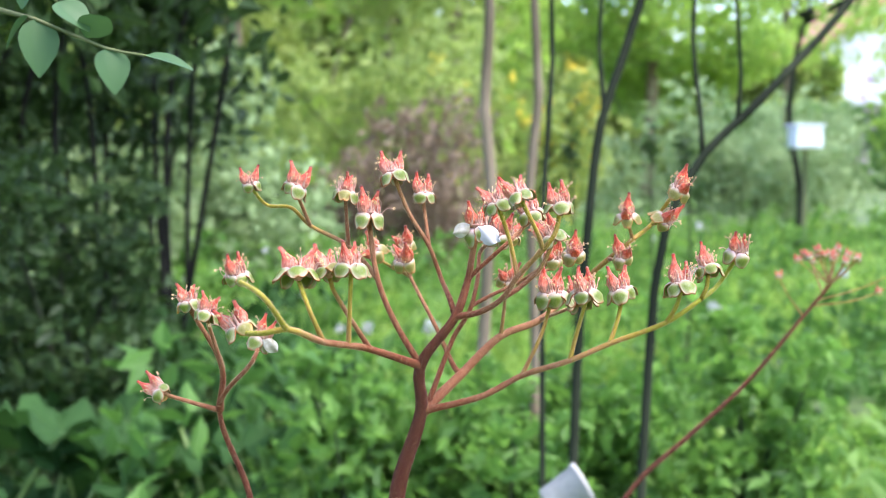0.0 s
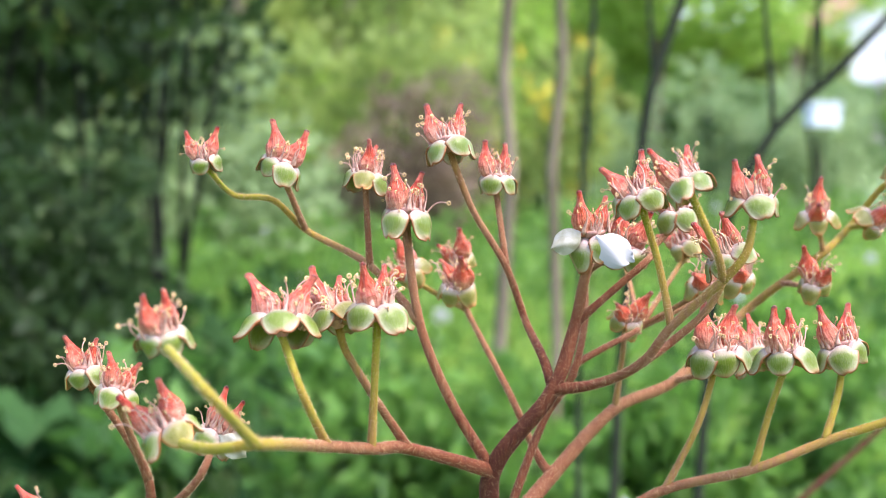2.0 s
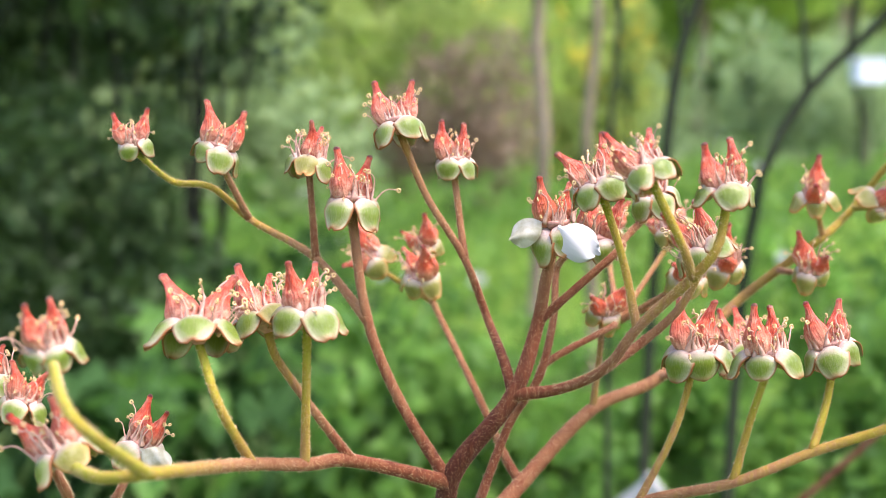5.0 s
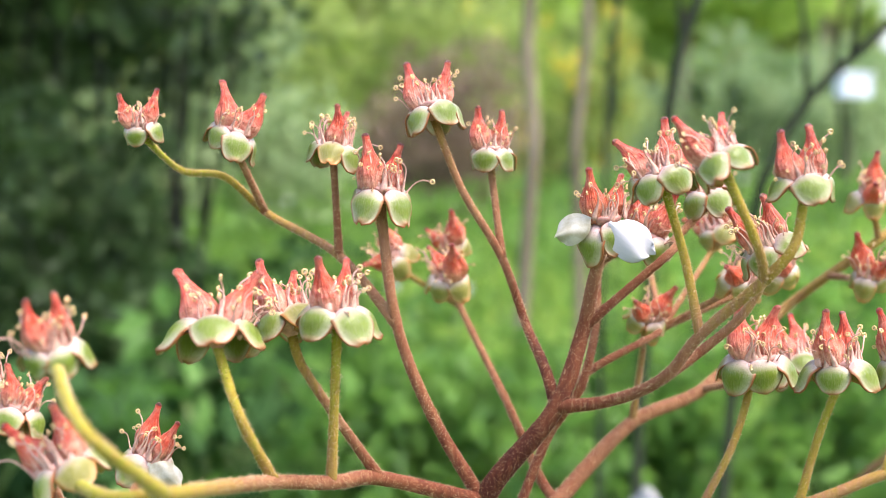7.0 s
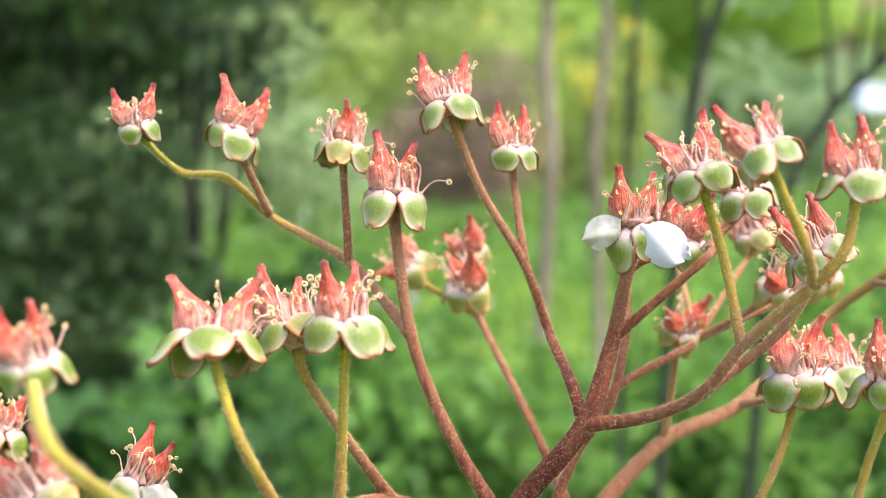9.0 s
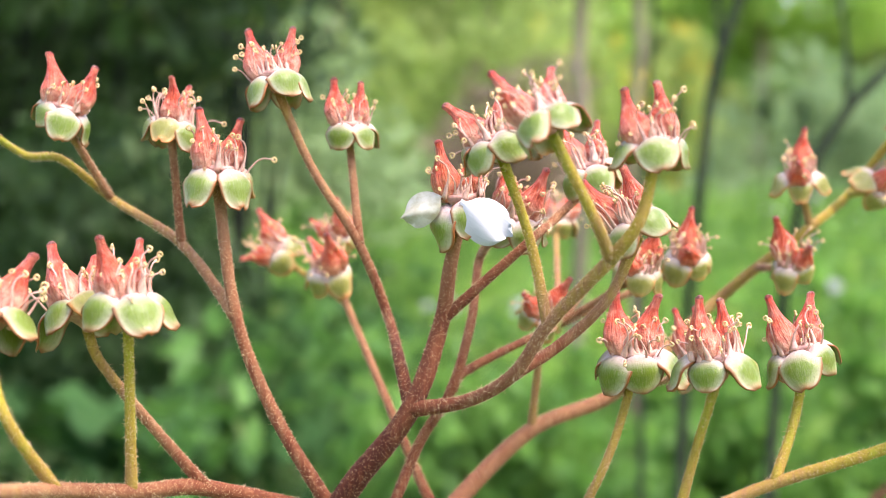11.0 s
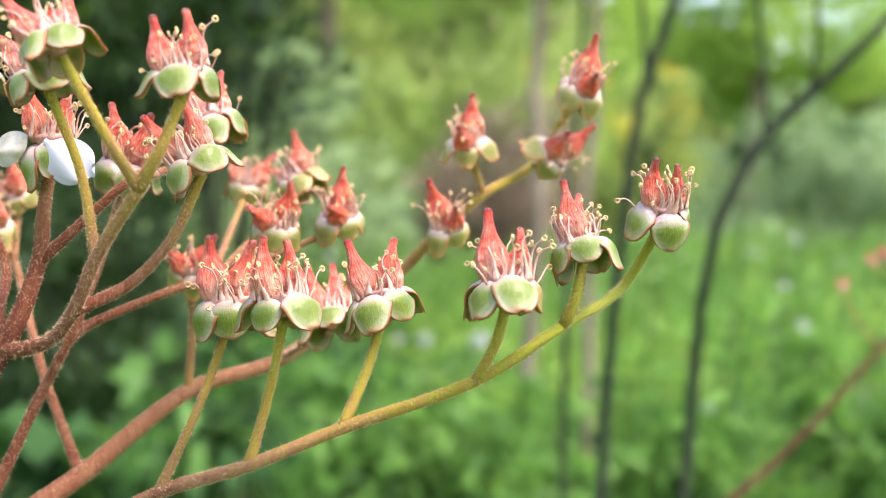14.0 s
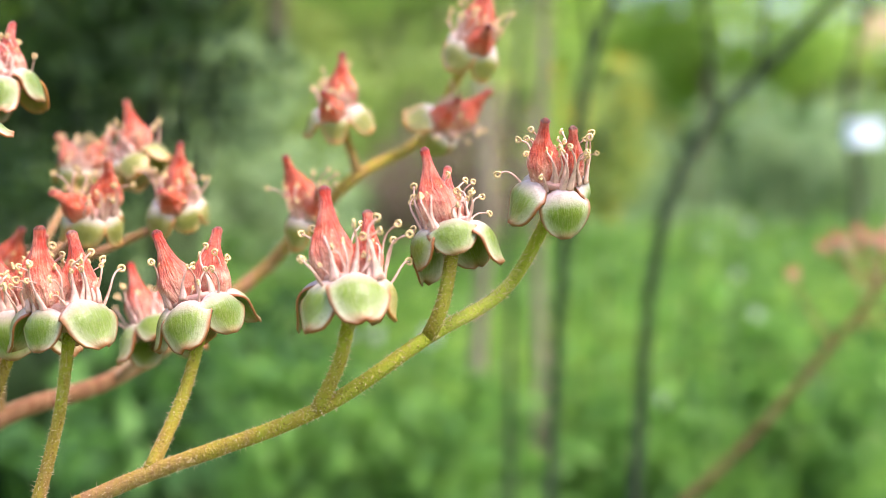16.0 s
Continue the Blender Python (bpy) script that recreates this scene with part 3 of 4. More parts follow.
tree("leaning_tree", "thin dark tree leaning over in a bow", [
    ([(0.200, 0.76, -0.02), (0.206, 0.76, 0.30), (0.215, 0.76, 0.52), (0.229, 0.76, 0.63), (0.262, 0.76, 0.692), (0.300, 0.76, 0.728), (0.337, 0.765, 0.765), (0.39, 0.78, 0.82), (0.47, 0.80, 0.94)], 0.0042, 0.0032),
    ([(0.260, 0.76, 0.690), (0.258, 0.761, 0.73), (0.252, 0.765, 0.79), (0.26, 0.77, 0.92)], 0.0024, 0.0014),
    ([(0.290, 0.76, 0.720), (0.293, 0.761, 0.76), (0.288, 0.765, 0.84)], 0.0022, 0.0012)],
    cloud(53, 14, (0.32, 0.72, 0.84), (0.62, 0.95, 1.15), (0.04, 0.08)), 340, 0.022, TREE_LEAF, 54)
for k, (x, y, h) in enumerate(((0.466, 3.0, 0.705), (0.66, 3.0, 0.712), (0.755, 3.0, 0.705))):
    ob = thing("leaf_tuft", "small tuft of dark leaves on a shoot", "shoot", (x, y, 0.0), "dark shoots")
    rod("shoot", [(x, y, -0.01), (x + 0.01, y, h * 0.6), (x, y, h + 0.03)], [0.004, 0.002], DARK_BARK, ob, 5)
    part("leaves", leaf_cloud("leaves", np.array([0, 0, h]) + r.normal(size=(44, 3)) * [0.011, 0.011, 0.020], 0.030, r, 0.3), DARK_LEAF, ob)
tree("tree", "grey-brown tree trunk in the shrubbery", [([(0.152, 1.6, -0.02), (0.138, 1.6, 0.4), (0.152, 1.6, 0.64), (0.142, 1.61, 0.76), (0.150, 1.61, 0.90), (0.140, 1.61, 1.1), (0.17, 1.6, 1.5)], 0.0100, 0.0065)],
     cloud(55, 16, (-0.25, 1.5, 0.98), (0.4, 2.0, 1.5), (0.08, 0.15)), 560, 0.032, TREE_LEAF, 56, GREY_BARK, "grey trunks")
tree("tree", "second grey-brown trunk beside it", [([(0.205, 1.65, -0.02), (0.222, 1.65, 0.4), (0.212, 1.65, 0.64), (0.226, 1.65, 0.78), (0.219, 1.65, 0.92), (0.245, 1.65, 1.5)], 0.0085, 0.0055)],
     cloud(57, 10, (0.1, 1.55, 1.0), (0.6, 2.0, 1.5), (0.08, 0.15)), 320, 0.032, YOUNG_LEAF, 58, GREY_BARK, "grey trunks")
tree("slim_tree", "slim tree with light spring leaves over the meadow", [([(2.02, 6.3, -0.02), (2.06, 6.3, 0.5), (2.00, 6.3, 0.9), (2.12, 6.3, 1.6)], 0.02, 0.012)],
     cloud(59, 18, (1.45, 5.6, 1.30), (3.1, 6.8, 2.5), (0.14, 0.28)), 2000, 0.06, YOUNG_LEAF, 60)

# Far trees, hedge, houses.
for k, (x, y, wide, low, high, leaves) in enumerate(((-6.0, 15, 3.0, 0.4, 6, 9500), (-1.5, 14, 2.2, 0.5, 5.5, 9500), (0.9, 17, 1.1, 0.7, 6, 5200), (4.4, 22, 1.7, 1.6, 6, 8600), (7.2, 24, 1.5, 2.4, 6, 1300),
                                                     (10.5, 26, 2.2, 4.2, 9, 2200), (15, 24, 3.0, 0.8, 7, 2800), (-13, 20, 4, 0.5, 8, 9500), (-3.5, 20, 3.2, 0.3, 7, 9500), (0.2, 23, 2.2, 0.3, 7.5, 7000))):
    tree("garden_tree", "broad tree in light spring leaf", [([(x, y, -0.05), (x + 0.1, y, high * 0.35), (x, y, high * 0.7)], 0.13, 0.06)],
         cloud(70 + k, 26, (x - wide, y - 1.2, low), (x + wide, y + 1.2, high), (0.5, 1.1)), leaves, 0.20, TREE_LEAF if k in (1, 5, 7, 9) else YOUNG_LEAF, 80 + k, GREY_BARK, "far trees")

q = np.random.default_rng(95)
n = 48000
places = np.stack([q.uniform(-24, 10.7, n), q.uniform(31, 35, n), 4.6 * q.random(n) ** 0.9], 1)
places[:, 2] *= np.where(places[:, 0] > 6.3, 0.62, np.where(places[:, 0] > 4.2, 0.84, 1.0))
keep = np.array([noise.noise(Vector((a * 0.35, 1.0, c * 0.5))) for a, _, c in places]) > -0.2 - 0.8 * (places[:, 2] < 3.7)
woods = new("far_woods", leaf_cloud("far_woods", places[keep], 0.5, q, 0.35, 0.6))
woods.data.materials.append(TREE_LEAF)
tagged(woods, "light green woods closing the garden", "woods", kind="stuff")

hedge = thing("hedge", "long clipped dark green hedge", "hedge", (20, 26, 0), kind="")
q = np.random.default_rng(91)
n = 9000
skin = np.stack([q.uniform(-13.5, 6, n), q.uniform(-0.5, 0.5, n), q.uniform(0.05, 1.55, n)], 1)
face = q.random(n)
skin[face < 0.55, 1] = -0.5 + 0.06 * q.normal(size=(face < 0.55).sum())
skin[face > 0.75, 2] = 1.53 + 0.05 * q.normal(size=(face > 0.75).sum())
part("leaves", leaf_cloud("leaves", skin, 0.22, q, 0.3, 0.6), HEDGE_LEAF, hedge)
core = bmesh.new()
bmesh.ops.create_cube(core, size=1, matrix=Matrix.Translation((-3.75, 0, 0.71)) @ Matrix.Diagonal((19.2, 0.8, 1.40, 1)))
part("twig_core", core, HEDGE_LEAF, hedge)


def box(low, high, bevel=0.0):
    bm = bmesh.new()
    mid, size = [(a + b) / 2 for a, b in zip(low, high)], [b - a for a, b in zip(low, high)]
    bmesh.ops.create_cube(bm, size=1, matrix=Matrix.Translation(mid) @ Matrix.Diagonal((*size, 1)))
    if bevel:
        bmesh.ops.bevel(bm, geom=bm.edges[:], offset=bevel, segments=2, affect="EDGES", profile=0.5)
    return bm


def prism(outline, y0, y1):
    """A gable wall or roof slab: an outline in x and z, drawn through from y0 to y1."""
    bm = bmesh.new()
    a = [bm.verts.new((x, y0, z)) for x, z in outline]
    b = [bm.verts.new((x, y1, z)) for x, z in outline]
    bm.faces.new(a)
    bm.faces.new(b[::-1])
    for k in range(len(a)):
        bm.faces.new((a[k], b[k], b[k - 1], a[k - 1]))
    bmesh.ops.recalc_face_normals(bm, faces=bm.faces[:])
    return bm


house = thing("house", "white plastered house with a red tiled roof", "house", (16.6, 42, 0))
part("wall", prism([(-2.9, 0), (2.7, 0), (2.7, 3.9), (0, 5.9), (-2.9, 3.9)], 0, 9), PLASTER, house, "white gable wall")
part("wall", box((2.7, 1.5, 0), (12, 9, 3.9)), PLASTER, house, "white long wall")
part("roof", prism([(-3.3, 3.65), (0, 5.95), (3.1, 3.65), (3.1, 3.85), (0, 6.2), (-3.3, 3.85)], -0.3, 9.3), TILE, house)
roof = bmesh.new()
a, b, c, d = (roof.verts.new(v) for v in ((2.72, 1.2, 3.85), (12.4, 1.2, 3.85), (12.4, 5.2, 6.6), (2.72, 5.2, 6.6)))
e, f = (roof.verts.new(v) for v in ((2.72, 9.3, 3.85), (12.4, 9.3, 3.85)))
for corners in ((a, b, c, d), (d, c, f, e), (a, d, e), (b, f, c), (a, e, f, b)):
    roof.faces.new(corners)
part("roof", roof, TILE, house, "red tiled roof of the long wing")
for x in (4.2, 6.8, 9.4):
    pane = part("window", box((x, 1.44, 1.0), (x + 1.1, 1.52, 2.1)), PANE, house)
    part("window_frame", box((x - 0.08, 1.42, 0.92), (x + 1.18, 1.47, 1.0)), WHITE_PAINT, pane)

# A white box on a post, and a pot on its stake.
hive = thing("garden_box", "white painted box on a wooden post in the meadow", "box", (2.02, 6.1, 0.05))
part("post", box((-0.009, -0.009, -0.05), (0.009, 0.009, 0.668)), TWIG, hive)
part("body", box((-0.066, -0.07, 0.67), (0.066, 0.07, 0.770), 0.008), WHITE_PAINT, hive)
part("lid", box((-0.074, -0.078, 0.772), (0.074, 0.078, 0.783), 0.004), WHITE_PAINT, hive)
# Pot dulled, shrunk, moved nearer and raised to suit the camera's view.
pot = thing("plant_pot", "dull grey-white pot tipped over a stake", "pot", (0.112, 0.6, 0.0))
part("stake", box((-0.002, -0.0015, -0.05), (0.002, 0.0015, 0.438)), TWIG, pot)
turned = np.array([(0.021, 0.0), (0.024, 0.003), (0.031, 0.052), (0.034, 0.053), (0.034, 0.060), (0.0305, 0.060), (0.0205, 0.006), (0.004, 0.005)])
ring = np.linspace(0, 2 * np.pi, 25)[:-1]
verts = np.array([(p * math.cos(a), p * math.sin(a), h) for p, h in turned for a in ring])
faces = [(i * 24 + j, i * 24 + (j + 1) % 24, (i + 1) * 24 + (j + 1) % 24, (i + 1) * 24 + j) for i in range(len(turned) - 1) for j in range(24)]
cup = part("body", mesh_of("body", verts, [*faces, tuple(range(23, -1, -1))]), plain("dull_white", (0.25, 0.245, 0.21), 0.8, 0.15, 60), pot)
cup.matrix_local = pose(-0.006, 0, 0.428, 12, 62, 20) @ Matrix.Scale(0.56, 4)

# A leafy twig shrunk towards the camera to fit its view; sapling stem added.
twig = thing("sapling", "fresh green pointed leaves on a twig, with an added sapling stem", "sapling", (-0.3218, 0.0302, 0.000))
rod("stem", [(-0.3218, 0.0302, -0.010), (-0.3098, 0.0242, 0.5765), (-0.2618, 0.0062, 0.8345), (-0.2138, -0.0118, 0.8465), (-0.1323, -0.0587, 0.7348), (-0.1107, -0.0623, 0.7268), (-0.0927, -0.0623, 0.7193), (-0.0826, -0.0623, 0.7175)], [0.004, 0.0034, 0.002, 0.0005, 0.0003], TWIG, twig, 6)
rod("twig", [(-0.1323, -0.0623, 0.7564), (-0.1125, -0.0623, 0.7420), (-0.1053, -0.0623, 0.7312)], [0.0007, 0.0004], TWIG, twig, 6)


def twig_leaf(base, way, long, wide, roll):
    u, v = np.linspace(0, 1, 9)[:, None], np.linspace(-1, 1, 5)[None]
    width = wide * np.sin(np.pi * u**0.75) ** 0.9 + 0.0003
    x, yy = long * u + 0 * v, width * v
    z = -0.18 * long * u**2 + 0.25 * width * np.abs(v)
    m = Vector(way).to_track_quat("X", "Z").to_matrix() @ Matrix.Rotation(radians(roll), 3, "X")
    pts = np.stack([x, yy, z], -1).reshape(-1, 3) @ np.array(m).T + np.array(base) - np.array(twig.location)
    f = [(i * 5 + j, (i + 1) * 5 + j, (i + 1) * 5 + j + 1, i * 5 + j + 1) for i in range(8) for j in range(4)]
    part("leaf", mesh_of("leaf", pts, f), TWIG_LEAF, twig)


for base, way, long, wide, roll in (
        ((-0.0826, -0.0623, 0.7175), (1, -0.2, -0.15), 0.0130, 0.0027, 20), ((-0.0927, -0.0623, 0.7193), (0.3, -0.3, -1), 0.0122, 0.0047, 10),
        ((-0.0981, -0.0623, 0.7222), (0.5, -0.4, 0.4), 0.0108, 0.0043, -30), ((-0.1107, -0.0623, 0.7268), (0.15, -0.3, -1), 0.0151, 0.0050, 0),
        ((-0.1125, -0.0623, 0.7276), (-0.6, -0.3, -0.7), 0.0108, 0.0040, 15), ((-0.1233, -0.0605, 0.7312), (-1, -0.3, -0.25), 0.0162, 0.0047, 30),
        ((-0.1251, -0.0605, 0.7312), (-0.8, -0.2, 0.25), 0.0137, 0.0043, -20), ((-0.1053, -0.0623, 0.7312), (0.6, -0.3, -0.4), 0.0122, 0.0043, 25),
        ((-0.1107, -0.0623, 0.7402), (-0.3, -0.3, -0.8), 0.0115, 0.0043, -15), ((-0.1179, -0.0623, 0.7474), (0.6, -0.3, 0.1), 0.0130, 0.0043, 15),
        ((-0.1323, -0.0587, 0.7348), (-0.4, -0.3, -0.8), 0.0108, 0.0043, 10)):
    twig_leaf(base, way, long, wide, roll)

# ---- the flower head ----
FORK = np.array([0.0, 0.0, 0.64])     # the main fork of the flower stalk
hair_rng = np.random.default_rng(11)


def metres(p):
    return FORK + np.asarray(p, float) / 100


def stem(plant, name, points, thick, thin, ripe_foot, ripe_end):
    """A branch through places in centimetres round the fork, with a coat of short stiff hairs."""
    root = np.array(plant.location)
    path = glide([root if p is ROOT else metres(p) for p in points], 0.0012) - root
    s = np.linspace(0, 1, len(path))
    if name == "main_stem":
        s = np.clip((path[:, 2] - path[:, 2].max() + 0.11) / 0.11, 0, 1)
    wobble = 1 + 0.06 * np.array([noise.noise(Vector(q * 700)) for q in path])
    radii = 0.97 * (thick + (thin - thick) * (s**0.8 if name != "main_stem" else 1 - (1 - s) ** 0.9)) / 1000 * wobble
    ends = np.linspace(0, 1, len(path))
    radii *= 1 + 0.28 * np.exp(-ends * len(path) / 4) + 0.15 * np.exp(-(1 - ends) * len(path) / 3)
    verts, faces = tube(path, radii, 10)
    me = mesh_of(name, verts, faces)
    ripe = me.attributes.new("ripe", "FLOAT", "POINT")
    ripe.data.foreach_set("value", np.repeat(ripe_foot + (ripe_end - ripe_foot) * s ** (4 if name == "main_stem" else 1.4), 10))
    ob = part(name, me, STEM, plant)
    _, u, v = frames_along(path)
    top = path[:, 2] > path[:, 2].max() - 0.16
    length = np.linalg.norm(np.diff(path[top], axis=0), axis=1).sum()
    n = int(length * 42000)
    at = hair_rng.choice(np.flatnonzero(top)[:-1], n)
    f = hair_rng.random(n)[:, None]
    angle = hair_rng.uniform(0, 2 * np.pi, n)[:, None]
    out = np.cos(angle) * u[at] + np.sin(angle) * v[at]
    foot = path[at] * (1 - f) + path[at + 1] * f + out * radii[at][:, None] * 0.97
    tip = foot + (out + 0.45 * hair_rng.normal(size=(n, 3))) * hair_rng.uniform(0.00008, 0.00034, n)[:, None]
    side = np.cross(out, path[np.minimum(at + 1, len(path) - 1)] - path[at])
    side /= np.linalg.norm(side, axis=1, keepdims=True) + 1e-9
    along = np.cross(out, side)
    w = 0.000028
    verts = np.stack([foot + side * w, foot - side * w + along * w, foot - side * w - along * w, tip], 1).reshape(-1, 3)
    i = 4 * np.arange(n)[:, None]
    me = mesh_of("hairs", verts, np.concatenate([i + [0, 1, 3], i + [1, 2, 3], i + [2, 0, 3]]), False)
    part("hairs", me, HAIR, ob, "short pale stiff hairs", "stuff")
    return ob


ROOT = object()


def follicle_mesh(long, bend, seed):
    """An onion-shaped pod drawn out into a curved beak with a small blunt stigma."""
    rng = np.random.default_rng(seed)
    s = np.linspace(0, 1, 27)
    path = np.stack([0.00120 + 0.00042 * np.sin(s * 2.9) + bend * np.clip(s - 0.4, 0, 1) ** 1.5 * 2.4 + 0.0007 * np.clip(s - 0.82, 0, 1),
                     0.00030 * np.sin(4.4 * s + 2 * seed) * s, -0.0002 + long * s], 1)
    radii = np.interp(s, [0, 0.08, 0.18, 0.30, 0.40, 0.50, 0.60, 0.70, 0.80, 0.90, 0.945, 0.975, 1],
                      [0.0012, 0.00160, 0.00188, 0.00198, 0.00182, 0.00146, 0.00106, 0.00076, 0.00055, 0.00043, 0.00050, 0.00048, 0.00022])
    lumps = rng.uniform(-1, 1, 5)

    def shape(ring, a):
        groove = 1 - 0.26 * np.exp(-((np.angle(np.exp(1j * (a - np.pi)))) / 0.40) ** 2) * (ring < 0.8)
        keel = 1 + 0.13 * np.exp(-((np.angle(np.exp(1j * a))) / 0.28) ** 2) * (ring > 0.25)
        fold = 1 + 0.07 * lumps[0] * np.sin(3 * a + 6 * ring) + 0.07 * lumps[1] * np.cos(5 * a + 9 * ring) + 0.04 * np.cos(9 * a + 3 * lumps[2] + 4 * ring)
        return groove * keel * fold * (1 - 0.08 * np.abs(np.sin(a)))

    verts, faces = tube(path, radii, 28, True, shape)
    return mesh_of("follicle", verts, faces, True, np.stack([np.tile(np.linspace(0, 1, 28), 27), np.repeat(s, 28)], 1))


def sepal_mesh(fall, flick, long, wide, seed):
    """A swollen, hanging, nearly round lobe with a thin rim that turns outwards."""
    rows, cols = 16, 13
    u = np.linspace(0, 1, rows)
    heading = np.radians(24 - fall * np.clip(u * 1.5, 0, 1) ** 0.85 + flick * np.clip((u - 0.8) / 0.2, 0, 1) ** 1.4)
    step = long / (rows - 1)
    x = 0.0016 + np.concatenate([[0], np.cumsum(np.cos(heading[:-1]) * step)])
    z = 0.0003 + np.concatenate([[0], np.cumsum(np.sin(heading[:-1]) * step)])
    r = np.random.default_rng(seed)
    width = wide * (0.45 * np.clip(1 - u / 0.45, 0, 1) + np.clip(1 - np.abs((u - 0.54) / 0.47) ** 2.4, 0.0, 1) ** 0.55 * np.clip(0.55 + 1.1 * u, 0, 1))
    width = np.clip(width, 0.00025, None)
    v = np.linspace(-1, 1, cols)
    wave = 0.0002 * np.sin(v[None] * 3 * r.uniform(0.6, 1.4) + u[:, None] * 5 + r.uniform(0, 6)) * u[:, None]
    dome = (-0.62 * np.abs(v[None]) ** 2.2 + 0.2 * np.abs(v[None]) ** 7) * width[:, None] * (1 - 0.2 * u[:, None]) + wave
    nx, nz = -np.sin(heading)[:, None], np.cos(heading)[:, None]
    top = np.stack([x[:, None] + nx * dome, width[:, None] * v[None] * (1 - 0.1 * v[None] ** 2), z[:, None] + nz * dome], -1)
    under = top.copy()
    under[..., 0] -= nx * 0.00025
    under[..., 2] -= nz * 0.00025
    verts = np.concatenate([top.reshape(-1, 3), under.reshape(-1, 3)])
    n = rows * cols
    faces = []
    for i in range(rows - 1):
        for j in range(cols - 1):
            a = i * cols + j
            faces += [(a, a + cols, a + cols + 1, a + 1), (n + a, n + a + 1, n + a + cols + 1, n + a + cols)]
    ring = [i * cols for i in range(rows)] + [(rows - 1) * cols + j for j in range(1, cols)] + [i * cols + cols - 1 for i in range(rows - 2, -1, -1)] + [j for j in range(cols - 2, 0, -1)]
    faces += [(ring[k], ring[k - 1], n + ring[k - 1], n + ring[k]) for k in range(len(ring))]
    uu, vv = np.repeat(u, cols), np.tile((v + 1) / 2, rows)
    return mesh_of("sepal", verts, faces, True, np.tile(np.stack([uu, vv], 1), (2, 1)))


def stamen_mesh(long, lean, curl, seed):
    """A filament with a broad ribbon foot, drawn out thin, and a dried anther curled into a ring."""
    s = np.linspace(0, 1, 14)
    hook = np.clip(s - 0.62, 0, 1) ** 1.4
    path = np.stack([0.0030 + 0.00045 * np.sin(4 * s + seed) * s + lean * s**1.6 + curl * hook, 0.0006 * np.sin(s * 5 + 2 * seed) * s + 0.3 * curl * math.sin(seed) * hook, 0.0001 + long * s - 1.1 * abs(curl) * np.clip(s - 0.75, 0, 1)], 1)
    verts, faces = tube(path, np.interp(s, [0, 0.15, 0.35, 0.6, 1], [0.00060, 0.00046, 0.00022, 0.00013, 0.000095]), 8, True,
                        lambda ring, a: 1 - 0.62 * np.abs(np.cos(a)) * np.clip(1 - 1.2 * ring, 0, 1))
    end, n = path[-1], len(verts)
    ring = np.arange(10) / 10 * 2 * np.pi
    knob = [end + 0.00033 * np.array([np.cos(a), 0.35 * np.sin(2 * a + seed), np.sin(a)]) for a in ring]
    kv, kf = tube(np.array([*knob, knob[0]]), np.full(11, 0.00013), 6, False)
    me = mesh_of("stamen", np.concatenate([verts, kv]), faces + [tuple(i + n for i in f) for f in kf])
    me.materials.append(FILAMENT)
    me.materials.append(ANTHER)
    me.polygons.foreach_set("material_index", [0] * len(faces) + [1] * len(kf))
    return me


def cup_mesh():
    z = np.array([-0.0024, -0.0018, -0.0010, -0.0002, 0.0004, 0.0008, 0.0010])
    path = np.stack([0 * z, 0 * z, z], 1)
    verts, faces = tube(path, [0.0007, 0.0011, 0.0019, 0.0027, 0.0031, 0.0029, 0.0014], 16)
    return mesh_of("flower", verts, faces)


def petal_mesh(seed, long=0.0085, wide=0.0036):
    """A limp petal, widest beyond its middle, with a wavy notched end; +x is its length, +z its face."""
    rows, cols = 13, 11
    u, v = np.linspace(0, 1, rows)[:, None], np.linspace(-1, 1, cols)[None]
    width = wide * (0.12 + 0.88 * np.sqrt(np.clip(1 - np.abs((u - 0.56) / 0.445) ** 2.2, 0, 1)))
    ragged = 1 - 0.05 * u**4 * (np.cos(4 * v + seed) + 1.2 * np.exp(-(v / 0.2) ** 2))
    x = long * u * ragged * (1 - 0.12 * v**2 * u)
    z = -0.0018 * u**2 - 0.35 * width * np.abs(v) ** 1.6 + 0.0007 * np.sin(4 * v + 4 * u + seed) * u
    top = np.stack([x, width * v + 0 * u, z], -1).reshape(-1, 3)
    n = rows * cols
    verts = np.concatenate([top, top - [0, 0, 0.00012]])
    faces = []
    for i in range(rows - 1):
        for j in range(cols - 1):
            a = i * cols + j
            faces += [(a, a + cols, a + cols + 1, a + 1), (n + a, n + a + 1, n + a + cols + 1, n + a + cols)]
    return mesh_of("petal", verts, faces)


CUPS = cup_mesh()
FOLLICLES = {m.name: [follicle_mesh(l, b, k) for k, (l, b) in enumerate(((0.0098, 0.0006), (0.0091, 0.0011), (0.0103, 0.0003), (0.0088, 0.0014), (0.0094, -0.0002)))] for m in (RIPE, DRY)}
SEPALS = {m.name: [sepal_mesh(f, k, l, w, i) for i, (f, k, l, w) in enumerate(((110, 28, 0.0076, 0.0034), (120, 22, 0.0073, 0.0035), (103, 42, 0.0077, 0.0033), (128, 12, 0.0071, 0.0035), (107, 68, 0.0079, 0.0031)))] for m in (SEPAL, PALE)}
for skin in (RIPE, DRY):
    for me in FOLLICLES[skin.name]:
        me.materials.append(skin)
for skin in (SEPAL, PALE):
    for me in SEPALS[skin.name]:
        me.materials.append(skin)
